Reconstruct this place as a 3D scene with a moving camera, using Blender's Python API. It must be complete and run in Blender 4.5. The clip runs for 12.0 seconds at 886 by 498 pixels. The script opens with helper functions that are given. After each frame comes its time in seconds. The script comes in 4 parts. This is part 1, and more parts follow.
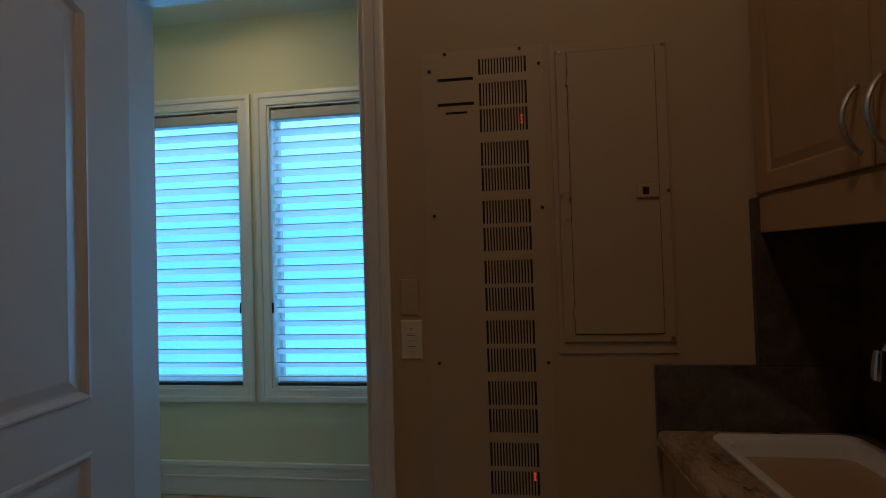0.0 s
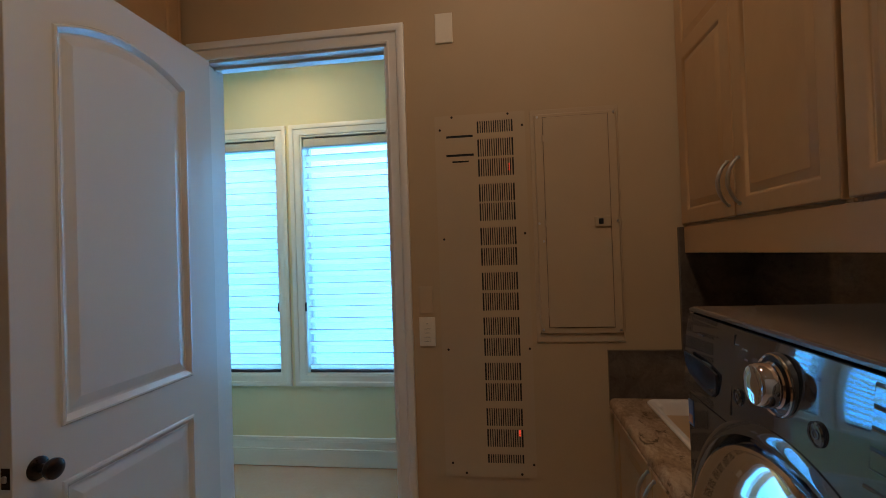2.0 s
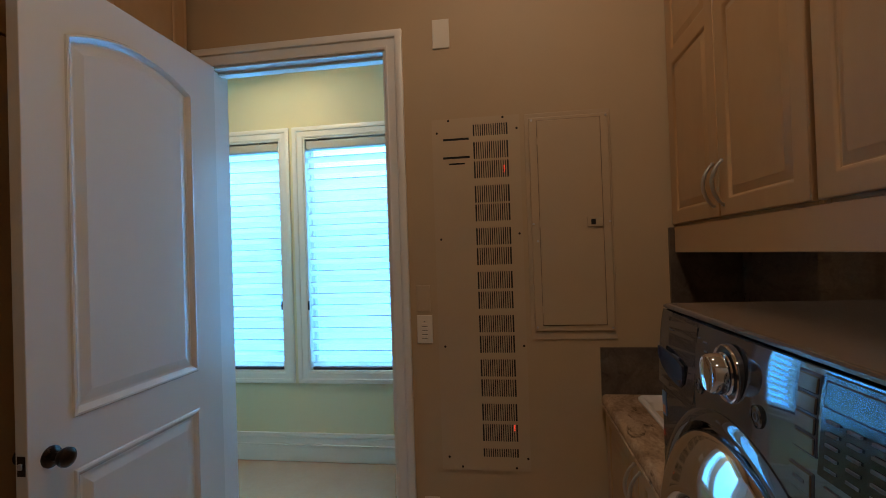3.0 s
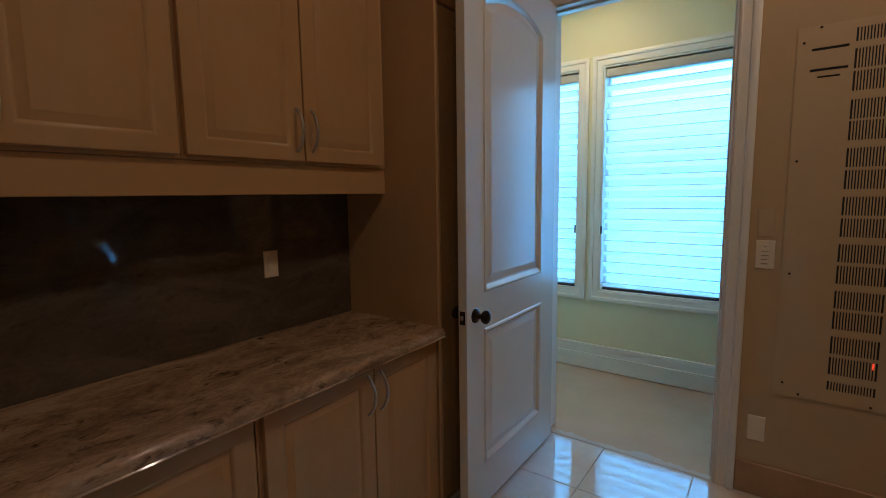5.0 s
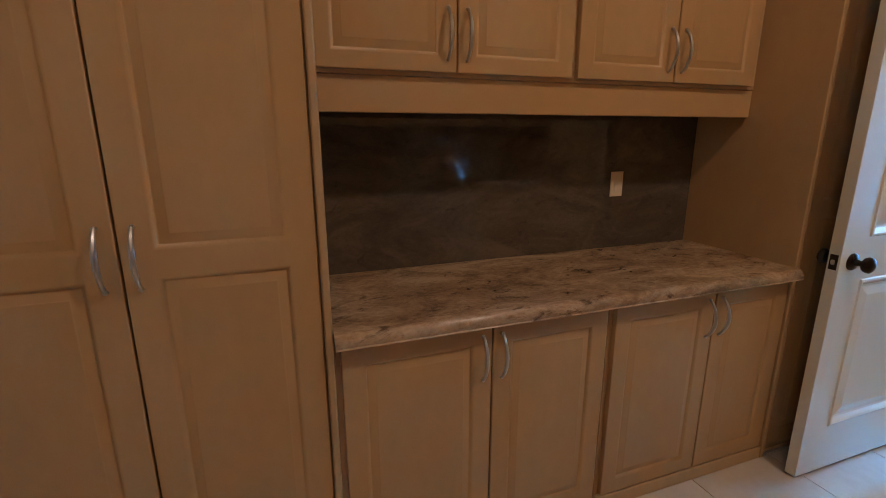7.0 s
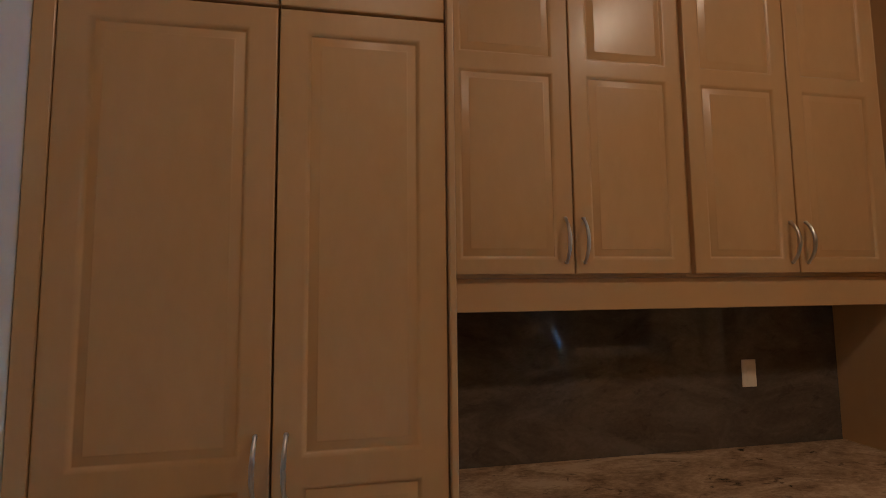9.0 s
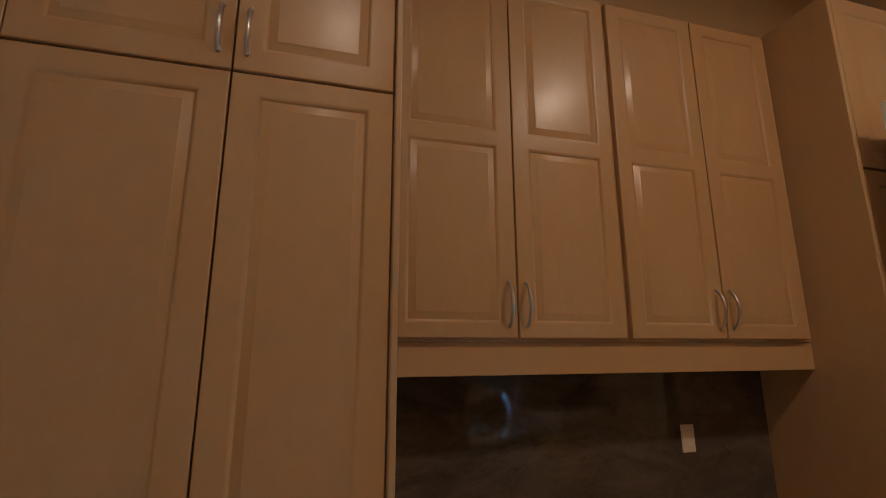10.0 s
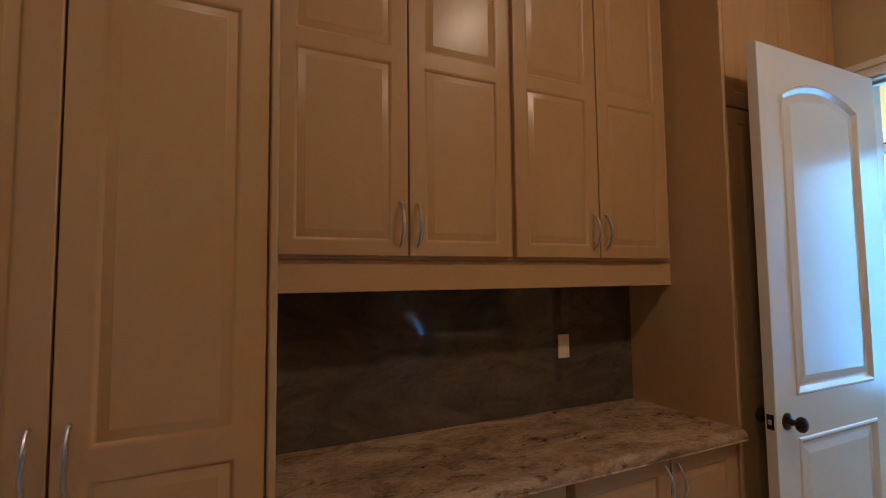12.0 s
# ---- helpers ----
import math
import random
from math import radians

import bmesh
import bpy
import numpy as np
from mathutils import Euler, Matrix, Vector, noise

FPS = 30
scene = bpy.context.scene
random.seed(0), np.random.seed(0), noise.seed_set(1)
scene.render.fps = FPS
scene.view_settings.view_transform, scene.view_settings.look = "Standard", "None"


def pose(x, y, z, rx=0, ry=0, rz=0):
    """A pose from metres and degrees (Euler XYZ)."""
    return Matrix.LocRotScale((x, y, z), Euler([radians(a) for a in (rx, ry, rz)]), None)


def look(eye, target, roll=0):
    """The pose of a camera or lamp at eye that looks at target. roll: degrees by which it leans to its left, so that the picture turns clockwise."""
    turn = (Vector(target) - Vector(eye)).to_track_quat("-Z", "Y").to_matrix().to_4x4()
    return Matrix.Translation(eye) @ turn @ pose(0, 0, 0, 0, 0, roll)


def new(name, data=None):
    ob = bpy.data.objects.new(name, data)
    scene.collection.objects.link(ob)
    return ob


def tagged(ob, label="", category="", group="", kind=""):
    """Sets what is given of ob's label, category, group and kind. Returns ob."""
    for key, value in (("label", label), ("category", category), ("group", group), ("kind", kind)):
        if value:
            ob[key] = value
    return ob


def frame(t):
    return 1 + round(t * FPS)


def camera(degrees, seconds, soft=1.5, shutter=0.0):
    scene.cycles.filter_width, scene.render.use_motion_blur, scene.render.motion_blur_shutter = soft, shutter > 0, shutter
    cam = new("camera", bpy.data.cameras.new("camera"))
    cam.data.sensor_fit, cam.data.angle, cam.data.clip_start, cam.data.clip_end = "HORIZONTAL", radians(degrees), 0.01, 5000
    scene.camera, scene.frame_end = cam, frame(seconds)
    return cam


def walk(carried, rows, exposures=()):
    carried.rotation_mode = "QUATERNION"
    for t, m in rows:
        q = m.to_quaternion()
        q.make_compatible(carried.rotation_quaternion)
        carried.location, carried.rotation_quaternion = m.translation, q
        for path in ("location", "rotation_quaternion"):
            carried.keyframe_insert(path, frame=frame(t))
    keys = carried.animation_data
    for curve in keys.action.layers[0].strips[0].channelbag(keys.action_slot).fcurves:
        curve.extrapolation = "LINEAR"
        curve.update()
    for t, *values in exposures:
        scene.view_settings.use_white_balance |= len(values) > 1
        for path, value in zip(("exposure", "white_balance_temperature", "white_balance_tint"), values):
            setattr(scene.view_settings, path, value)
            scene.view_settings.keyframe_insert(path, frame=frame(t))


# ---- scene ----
cam = camera(87.4, 12.0, soft=0.9)
PATH = [
    (0, (0.136, 0.441, 1.479), (-0.111, 2.425, 1.519), -1.7),
    (0.5, (0.118, 0.252, 1.506), (-0.156, 2.233, 1.541), -1.7),
    (1, (0.043, 0.049, 1.52), (-0.238, 2.029, 1.554), -1.6),
    (1.5, (0.096, -0.039, 1.56), (-0.182, 1.941, 1.59), -1.8),
    (2, (0.189, -0.092, 1.556), (-0.077, 1.89, 1.58), -1.9),
    (2.5, (0.245, -0.127, 1.553), (-0.02, 1.855, 1.575), -1.9),
    (2.7, (0.246, -0.137, 1.554), (-0.014, 1.846, 1.578), -1.9),
    (4.5, (-0.047, -0.365, 1.529), (-0.974, 1.404, 1.436), -1.0),
    (5, (-0.137, -0.599, 1.499), (-1.304, 1.008, 1.267), -0.8),
    (5.5, (-0.135, -0.711, 1.465), (-1.516, 0.695, 1.126), -1.0),
    (6, (-0.112, -0.783, 1.422), (-1.697, 0.361, 0.995), -0.4),
    (6.5, (-0.112, -0.851, 1.441), (-1.842, 0.03, 0.96), 0.1),
    (7, (-0.134, -0.941, 1.44), (-1.959, -0.279, 0.959), -0.1),
    (7.2, (-0.145, -0.977, 1.443), (-1.996, -0.385, 0.972), -0.4),
    (9, (-0.132, -1.073, 1.592), (-2.095, -0.73, 1.759), -0.6),
    (9.5, (-0.131, -1.066, 1.607), (-2.057, -0.656, 1.957), -0.1),
    (10, (-0.118, -1.043, 1.602), (-2.002, -0.518, 2.019), -0.1),
    (10.5, (-0.113, -1.024, 1.617), (-1.958, -0.386, 2.052), 0.0),
    (11, (-0.104, -1.003, 1.618), (-1.912, -0.27, 2.059), -0.0),
    (11.5, (-0.092, -0.97, 1.597), (-1.895, -0.168, 1.924), 0.0),
    (12, (-0.056, -0.943, 1.553), (-1.867, -0.102, 1.679), -0.6),
]
# the clip's camera opens up on the dark room, then on the cabinets
EXPOSURES = [(0, -2.15), (0.5, -1.85), (1.0, -1.6), (1.5, -1.2), (2.0, -1.0), (2.7, -0.9), (4.3, -1.0), (5.0, -0.95), (5.5, -0.8), (6.0, 0.05), (6.5, 0.45), (7.2, 0.1), (9.0, -0.1), (12.0, -0.1)]
walk(cam, [(t, look(eye, target, roll)) for t, eye, target, roll in PATH], EXPOSURES)

# ---------------- light ----------------
world = bpy.data.worlds.new("sky")
scene.world = world
world.use_nodes = True
wn = world.node_tree.nodes
sky = wn.new("ShaderNodeTexSky")
sky.sky_type, sky.sun_disc = "NISHITA", False
sky.sun_elevation, sky.sun_rotation = radians(50), radians(200)
world.node_tree.links.new(sky.outputs[0], wn["Background"].inputs[0])
wn["Background"].inputs[1].default_value = 0.1

WARM = (1.0, 0.75, 0.56)
CAN_POWER = 17.3
SKY_GLOW = 14.0
CEIL = 3.75          # laundry ceiling
CEIL2 = 3.08         # ceiling of the room behind the door
CANS = [(0.28, -0.95, CEIL, CAN_POWER * 0.54, WARM), (0.25, 0.90, CEIL, CAN_POWER * 1.38, WARM), (-1.40, 2.52, CEIL2, 18.0, (1.0, 0.77, 0.46))]

# ---------------- materials ----------------


def node(nt, kind, **inputs):
    n = nt.nodes.new(kind)
    for k, v in inputs.items():
        n.inputs[k.replace("_", " ")].default_value = v
    return n


def mat(name, c1, c2, scale=6.0, rough=0.5, bump=0.1, metal=0.0, stretch=(1, 1, 1), coat=0.0, fine=120.0, coat_rough=0.2,
        rough_var=0.03, bump_dist=0.002, piece=0.0, spec=0.5, detail=5.0, fine_mix=0.3, coat_ior=1.5):
    """Two-scale noise colour, roughness and relief in world coordinates."""
    m = bpy.data.materials.new(name)
    m.use_nodes = True
    nt = m.node_tree
    b = nt.nodes["Principled BSDF"]
    b.inputs["Metallic"].default_value = metal
    b.inputs["Coat Weight"].default_value = coat
    b.inputs["Coat Roughness"].default_value = coat_rough
    b.inputs["Specular IOR Level"].default_value = spec
    b.inputs["Coat IOR"].default_value = coat_ior
    g = nt.nodes.new("ShaderNodeNewGeometry")
    mp = nt.nodes.new("ShaderNodeMapping")
    mp.inputs["Scale"].default_value = stretch
    nt.links.new(g.outputs["Position"], mp.inputs["Vector"])
    n1 = node(nt, "ShaderNodeTexNoise", Scale=scale, Detail=detail, Roughness=0.6)
    n2 = node(nt, "ShaderNodeTexNoise", Scale=fine, Detail=3.0, Roughness=0.6)
    for n in (n1, n2):
        nt.links.new(mp.outputs[0], n.inputs["Vector"])
    mx = nt.nodes.new("ShaderNodeMath")
    mx.operation = "MULTIPLY_ADD"
    mx.inputs[1].default_value = fine_mix
    nt.links.new(n2.outputs["Fac"], mx.inputs[0])
    sc = nt.nodes.new("ShaderNodeMath")
    sc.operation = "MULTIPLY"
    sc.inputs[1].default_value = 1.0 - fine_mix
    nt.links.new(n1.outputs["Fac"], sc.inputs[0])
    nt.links.new(sc.outputs[0], mx.inputs[2])
    ramp = nt.nodes.new("ShaderNodeValToRGB")
    ramp.color_ramp.elements[0].position, ramp.color_ramp.elements[1].position = 0.32, 0.68
    ramp.color_ramp.elements[0].color, ramp.color_ramp.elements[1].color = (*c1, 1), (*c2, 1)
    nt.links.new(mx.outputs[0], ramp.inputs[0])
    col = ramp.outputs[0]
    if piece:
        oi = nt.nodes.new("ShaderNodeObjectInfo")
        mr = node(nt, "ShaderNodeMapRange")
        mr.inputs["To Min"].default_value, mr.inputs["To Max"].default_value = 1 - piece, 1 + piece
        nt.links.new(oi.outputs["Random"], mr.inputs["Value"])
        hs = nt.nodes.new("ShaderNodeHueSaturation")
        nt.links.new(mr.outputs[0], hs.inputs["Value"])
        nt.links.new(col, hs.inputs["Color"])
        col = hs.outputs[0]
    nt.links.new(col, b.inputs["Base Color"])
    rr = node(nt, "ShaderNodeMapRange")
    rr.inputs["To Min"].default_value, rr.inputs["To Max"].default_value = max(0.02, rough - rough_var), rough + rough_var
    nt.links.new(n1.outputs["Fac"], rr.inputs["Value"])
    nt.links.new(rr.outputs[0], b.inputs["Roughness"])
    if bump:
        bp = node(nt, "ShaderNodeBump", Strength=bump, Distance=bump_dist)
        nt.links.new(n2.outputs["Fac"], bp.inputs["Height"])
        nt.links.new(bp.outputs[0], b.inputs["Normal"])
    return m


def granite(name, dark, mid, light, rough, vein=0.5, stretch=(1, 1, 1), grain=0.42, spec=0.5):
    """Polished granite: drifting bands, mineral grains and dark specks."""
    m = bpy.data.materials.new(name)
    m.use_nodes = True
    nt = m.node_tree
    b = nt.nodes["Principled BSDF"]
    b.inputs["Roughness"].default_value = rough
    b.inputs["Specular IOR Level"].default_value = spec
    g = nt.nodes.new("ShaderNodeNewGeometry")
    mp = nt.nodes.new("ShaderNodeMapping")
    mp.inputs["Scale"].default_value = stretch
    mp.inputs["Rotation"].default_value = (0.5, 0.25, 0.2)
    nt.links.new(g.outputs["Position"], mp.inputs["Vector"])
    big = node(nt, "ShaderNodeTexNoise", Scale=5.0, Detail=7.0, Roughness=0.68, Distortion=1.3)
    small = node(nt, "ShaderNodeTexNoise", Scale=80.0, Detail=4.0, Roughness=0.65, Distortion=0.6)
    speck = node(nt, "ShaderNodeTexVoronoi", Scale=75.0)
    streak = node(nt, "ShaderNodeTexNoise", Scale=20.0, Detail=5.0, Roughness=0.65, Distortion=0.7)
    for n in (big, small, speck, streak):
        nt.links.new(mp.outputs[0], n.inputs["Vector"])
    add = nt.nodes.new("ShaderNodeMix")
    add.inputs[0].default_value = grain
    nt.links.new(big.outputs["Fac"], add.inputs[2])
    nt.links.new(small.outputs["Fac"], add.inputs[3])
    ramp = nt.nodes.new("ShaderNodeValToRGB")
    e = ramp.color_ramp.elements
    e[0].position, e[0].color = 0.38, (*dark, 1)
    e[1].position, e[1].color = 0.62, (*light, 1)
    e.new(0.49).color = (*mid, 1)
    nt.links.new(add.outputs[0], ramp.inputs[0])
    r2 = nt.nodes.new("ShaderNodeValToRGB")
    r2.color_ramp.elements[0].position, r2.color_ramp.elements[1].position = 0.33, 0.42
    r2.color_ramp.elements[0].color, r2.color_ramp.elements[1].color = (vein, vein, vein, 1), (0, 0, 0, 1)
    nt.links.new(streak.outputs["Fac"], r2.inputs[0])
    m1 = nt.nodes.new("ShaderNodeMix")
    m1.data_type = "RGBA"
    m1.inputs[7].default_value = (*[c * 0.35 for c in dark], 1)
    nt.links.new(r2.outputs[0], m1.inputs[0])
    nt.links.new(ramp.outputs[0], m1.inputs[6])
    nt.links.new(m1.outputs[2], b.inputs["Base Color"])
    bp = node(nt, "ShaderNodeBump", Strength=0.03, Distance=0.001)
    nt.links.new(speck.outputs["Distance"], bp.inputs["Height"])
    nt.links.new(bp.outputs[0], b.inputs["Normal"])
    return m


def glow(name, color, strength):
    m = bpy.data.materials.new(name)
    m.use_nodes = True
    nt = m.node_tree
    nt.nodes.remove(nt.nodes["Principled BSDF"])
    em = node(nt, "ShaderNodeEmission", Color=(*color, 1), Strength=strength)
    nt.links.new(em.outputs[0], nt.nodes["Material Output"].inputs[0])
    return m


MAPLE = mat("maple", (0.432, 0.260, 0.121), (0.478, 0.296, 0.144), scale=2.6, rough=0.36, bump=0.012, stretch=(1.7, 1.7, 0.8), coat=0.22, coat_rough=0.22, spec=0.22, fine=16, fine_mix=0.35, piece=0.035, rough_var=0.03, detail=4)
MAPLE_SIDE = mat("maple_side", (0.447, 0.279, 0.135), (0.496, 0.318, 0.158), scale=2.4, rough=0.38, bump=0.02, stretch=(1.7, 1.7, 0.7), coat=0.15, fine=14, fine_mix=0.35, detail=4)
MAPLE_EDGE = mat("maple_rail", (0.450, 0.268, 0.124), (0.490, 0.297, 0.139), scale=2.4, rough=0.34, bump=0.02, stretch=(2, 0.7, 2), coat=0.2, fine=14, detail=4)
# brown-black that paints the shade round the breaker panel's door
SEAM_SHADE = mat("gap_shade_brown", (0.03, 0.018, 0.01), (0.05, 0.03, 0.018), rough=0.8)
WALLP = mat("tan_wall_paint", (0.454, 0.329, 0.190), (0.498, 0.364, 0.214), scale=1.3, rough=0.62, bump=0.16, fine=85, fine_mix=0.12, bump_dist=0.0015)
METALP = mat("tan_painted_metal", (0.463, 0.344, 0.210), (0.498, 0.372, 0.231), scale=2.0, rough=0.45, bump=0.05, fine=140, fine_mix=0.12)
CEILP = mat("ceiling_paint", (0.720, 0.572, 0.382), (0.760, 0.607, 0.405), scale=1.2, rough=0.7, bump=0.2, fine=70, fine_mix=0.15)
GREENP = mat("pale_green_wall_paint", (0.66, 0.62, 0.41), (0.70, 0.66, 0.445), scale=1.3, rough=0.6, bump=0.14, fine=85, fine_mix=0.12)
CREAMP = mat("cream_ceiling_paint", (0.68, 0.69, 0.58), (0.73, 0.74, 0.63), scale=1.3, rough=0.65, bump=0.15, fine=80)
GREYW = mat("off_white_wall_paint", (0.580, 0.532, 0.437), (0.630, 0.580, 0.477), scale=1.3, rough=0.5, bump=0.12, fine=80)
WHITE = mat("white_gloss_paint", (0.698, 0.673, 0.594), (0.716, 0.692, 0.612), scale=0.9, rough=0.22, bump=0.012, fine=60, coat=0.15, coat_rough=0.1, rough_var=0.01, fine_mix=0.1, detail=2)
TRIM = mat("cream_trim_paint", (0.70, 0.67, 0.60), (0.76, 0.73, 0.66), scale=2.5, rough=0.32, bump=0.03, fine=60)
PLASTIC = mat("ivory_plastic", (0.720, 0.630, 0.488), (0.760, 0.667, 0.522), scale=8, rough=0.35, bump=0.0)
# near-black for the drawer grip, and for shade painted into slots and gaps
BLACK = mat("recess_and_shade_black", (0.006, 0.006, 0.006), (0.012, 0.011, 0.010), rough=0.7, bump=0.0)
BRONZE = mat("dark_bronze", (0.030, 0.024, 0.020), (0.055, 0.042, 0.034), scale=30, rough=0.28, metal=0.85, bump=0.02)
NICKEL = mat("brushed_nickel", (0.50, 0.48, 0.46), (0.60, 0.58, 0.55), scale=40, rough=0.30, metal=1.0, bump=0.03, stretch=(1, 1, 0.2))
CHROME = mat("chrome", (0.62, 0.62, 0.63), (0.68, 0.68, 0.69), scale=10, rough=0.06, metal=1.0, bump=0.0, rough_var=0.02)
STEEL = mat("graphite_steel", (0.17, 0.205, 0.25), (0.19, 0.225, 0.27), scale=5, rough=0.045, metal=0.9, bump=0.0, stretch=(1, 1, 6), fine=90, rough_var=0.02)
DARKST = mat("dark_charcoal_plastic", (0.035, 0.036, 0.038), (0.05, 0.05, 0.052), scale=8, rough=0.3, bump=0.02)
TOPST = mat("glossy_charcoal_lid", (0.07, 0.065, 0.06), (0.09, 0.083, 0.077), scale=5, rough=0.16, bump=0.0, coat=0.4)
DISPLAY = mat("black_glass_display", (0.008, 0.008, 0.010), (0.014, 0.014, 0.017), scale=8, rough=0.10, bump=0.0)
GREYINK = mat("grey_ink", (0.07, 0.075, 0.085), (0.09, 0.095, 0.105), rough=0.5, bump=0.0)
BLUEINK = mat("blue_ink", (0.10, 0.18, 0.34), (0.13, 0.22, 0.38), rough=0.4, bump=0.0)
ORANGEINK = mat("orange_ink", (0.55, 0.22, 0.08), (0.62, 0.26, 0.10), rough=0.4, bump=0.0)
SMOKE = mat("dark_door_glass", (0.010, 0.009, 0.009), (0.016, 0.014, 0.014), rough=0.05, bump=0.0, rough_var=0.02, coat=0.5)
PORCELAIN = mat("white_porcelain", (0.720, 0.664, 0.605), (0.770, 0.712, 0.642), scale=4, rough=0.14, bump=0.0)
MARBLE = mat("cream_marble", (0.53, 0.455, 0.39), (0.63, 0.555, 0.49), scale=3.2, rough=0.045, bump=0.015, fine=22, rough_var=0.03, piece=0.05, detail=8, spec=1.0, coat=1.0, coat_rough=0.03, coat_ior=1.7)
GROUT = mat("grout", (0.450, 0.375, 0.295), (0.570, 0.480, 0.388), scale=20, rough=0.85, bump=0.3)
DUSTY = mat("worn_tan_floor", (0.459, 0.299, 0.187), (0.534, 0.360, 0.241), scale=1.6, rough=0.15, bump=0.05, fine=40, coat=1.0, coat_rough=0.07, coat_ior=1.7, rough_var=0.07, detail=4, fine_mix=0.2)
STONEBASE = mat("brown_stone_base", (0.330, 0.194, 0.097), (0.430, 0.264, 0.142), scale=5, rough=0.3, bump=0.05, fine=50)
GRANITE = granite("tan_granite", (0.168, 0.106, 0.064), (0.314, 0.205, 0.125), (0.482, 0.340, 0.223), 0.11, 0.8, (1, 0.5, 1), 0.30)
GRANITE_BS = granite("brown_granite_slab", (0.070, 0.056, 0.043), (0.088, 0.071, 0.057), (0.121, 0.100, 0.081), 0.045, 0.35, (1, 0.55, 1.0), 0.24, 0.8)
RAIL = mat("taupe_headrail", (0.42, 0.40, 0.35), (0.47, 0.45, 0.40), scale=6, rough=0.4, bump=0.0)
HEM = mat("grey_hem", (0.380, 0.380, 0.380), (0.475, 0.475, 0.475), rough=0.8, bump=0.0)
NAVY = mat("dark_blue_rail", (0.03, 0.035, 0.06), (0.045, 0.05, 0.08), scale=6, rough=0.4, bump=0.0)
RED = glow("red_indicator", (1.0, 0.06, 0.03), 3.0)
LAMP = glow("lamp_lens", WARM, 4.0)


def cloth(name, through_light, clear):
    """Thin woven cloth: part of the light goes straight through, the rest is scattered."""
    m = bpy.data.materials.new(name)
    m.use_nodes = True
    nt = m.node_tree
    nt.nodes.remove(nt.nodes["Principled BSDF"])
    g = nt.nodes.new("ShaderNodeNewGeometry")
    n = node(nt, "ShaderNodeTexNoise", Scale=90.0, Detail=2.0)
    nt.links.new(g.outputs["Position"], n.inputs["Vector"])
    ramp = nt.nodes.new("ShaderNodeValToRGB")
    ramp.color_ramp.elements[0].color, ramp.color_ramp.elements[1].color = (0.80, 0.81, 0.80, 1), (0.88, 0.88, 0.87, 1)
    nt.links.new(n.outputs["Fac"], ramp.inputs[0])
    d, t = nt.nodes.new("ShaderNodeBsdfDiffuse"), nt.nodes.new("ShaderNodeBsdfTranslucent")
    mix = node(nt, "ShaderNodeMixShader", Fac=through_light)
    for s in (d, t):
        nt.links.new(ramp.outputs[0], s.inputs["Color"])
    nt.links.new(d.outputs[0], mix.inputs[1])
    nt.links.new(t.outputs[0], mix.inputs[2])
    sheer = node(nt, "ShaderNodeMixShader", Fac=clear)
    nt.links.new(mix.outputs[0], sheer.inputs[1])
    nt.links.new(nt.nodes.new("ShaderNodeBsdfTransparent").outputs[0], sheer.inputs[2])
    nt.links.new(sheer.outputs[0], nt.nodes["Material Output"].inputs[0])
    return m


FABRIC = cloth("white_vane_fabric", 0.9, 0.1)
SHEER = cloth("sheer_white_cloth", 0.7, 0.90)


def pane_glass():
    m = bpy.data.materials.new("window_glass")
    m.use_nodes = True
    b = m.node_tree.nodes["Principled BSDF"]
    b.inputs["Transmission Weight"].default_value = 1.0
    b.inputs["Roughness"].default_value = 0.0
    b.inputs["IOR"].default_value = 1.05
    b.inputs["Base Color"].default_value = (0.97, 0.99, 1.0, 1)
    return m


GLASS = pane_glass()


def backdrop_mat():
    """Hazy sky: deep blue near the horizon, paler and brighter overhead, with soft cloud."""
    m = bpy.data.materials.new("bright_sky")
    m.use_nodes = True
    nt = m.node_tree
    nt.nodes.remove(nt.nodes["Principled BSDF"])
    g = nt.nodes.new("ShaderNodeNewGeometry")
    n = node(nt, "ShaderNodeTexNoise", Scale=0.6, Detail=2.0, Roughness=0.4)
    nt.links.new(g.outputs["Position"], n.inputs["Vector"])
    xyz = nt.nodes.new("ShaderNodeSeparateXYZ")
    nt.links.new(g.outputs["Position"], xyz.inputs[0])
    height = node(nt, "ShaderNodeMapRange")
    height.inputs["From Min"].default_value, height.inputs["From Max"].default_value = 1.8, 5.6
    nt.links.new(xyz.outputs["Z"], height.inputs["Value"])
    both = node(nt, "ShaderNodeMath")
    both.operation = "MULTIPLY_ADD"
    both.inputs[1].default_value = 0.5
    nt.links.new(n.outputs["Fac"], both.inputs[0])
    nt.links.new(height.outputs[0], both.inputs[2])
    ramp = nt.nodes.new("ShaderNodeValToRGB")
    e = ramp.color_ramp.elements
    e[0].position, e[0].color = 0.18, (0.035, 0.26, 0.64, 1)
    e[1].position, e[1].color = 1.0, (0.36, 0.71, 1.0, 1)
    e.new(0.42).color = (0.09, 0.42, 0.90, 1)
    nt.links.new(both.outputs[0], ramp.inputs[0])
    em = node(nt, "ShaderNodeEmission", Strength=SKY_GLOW)
    nt.links.new(ramp.outputs[0], em.inputs["Color"])
    nt.links.new(em.outputs[0], nt.nodes["Material Output"].inputs[0])
    return m


SKYCARD = backdrop_mat()

# ---------------- building helpers ----------------
BASE = {}


def thing(name, at, label, category, group="", kind=""):
    """An empty at the base of a thing; its parts are hung under it."""
    ob = new(name)
    ob.location = at
    BASE[ob] = Vector(at)
    ob.empty_display_size = 0.05
    return tagged(ob, label, category, group, kind)


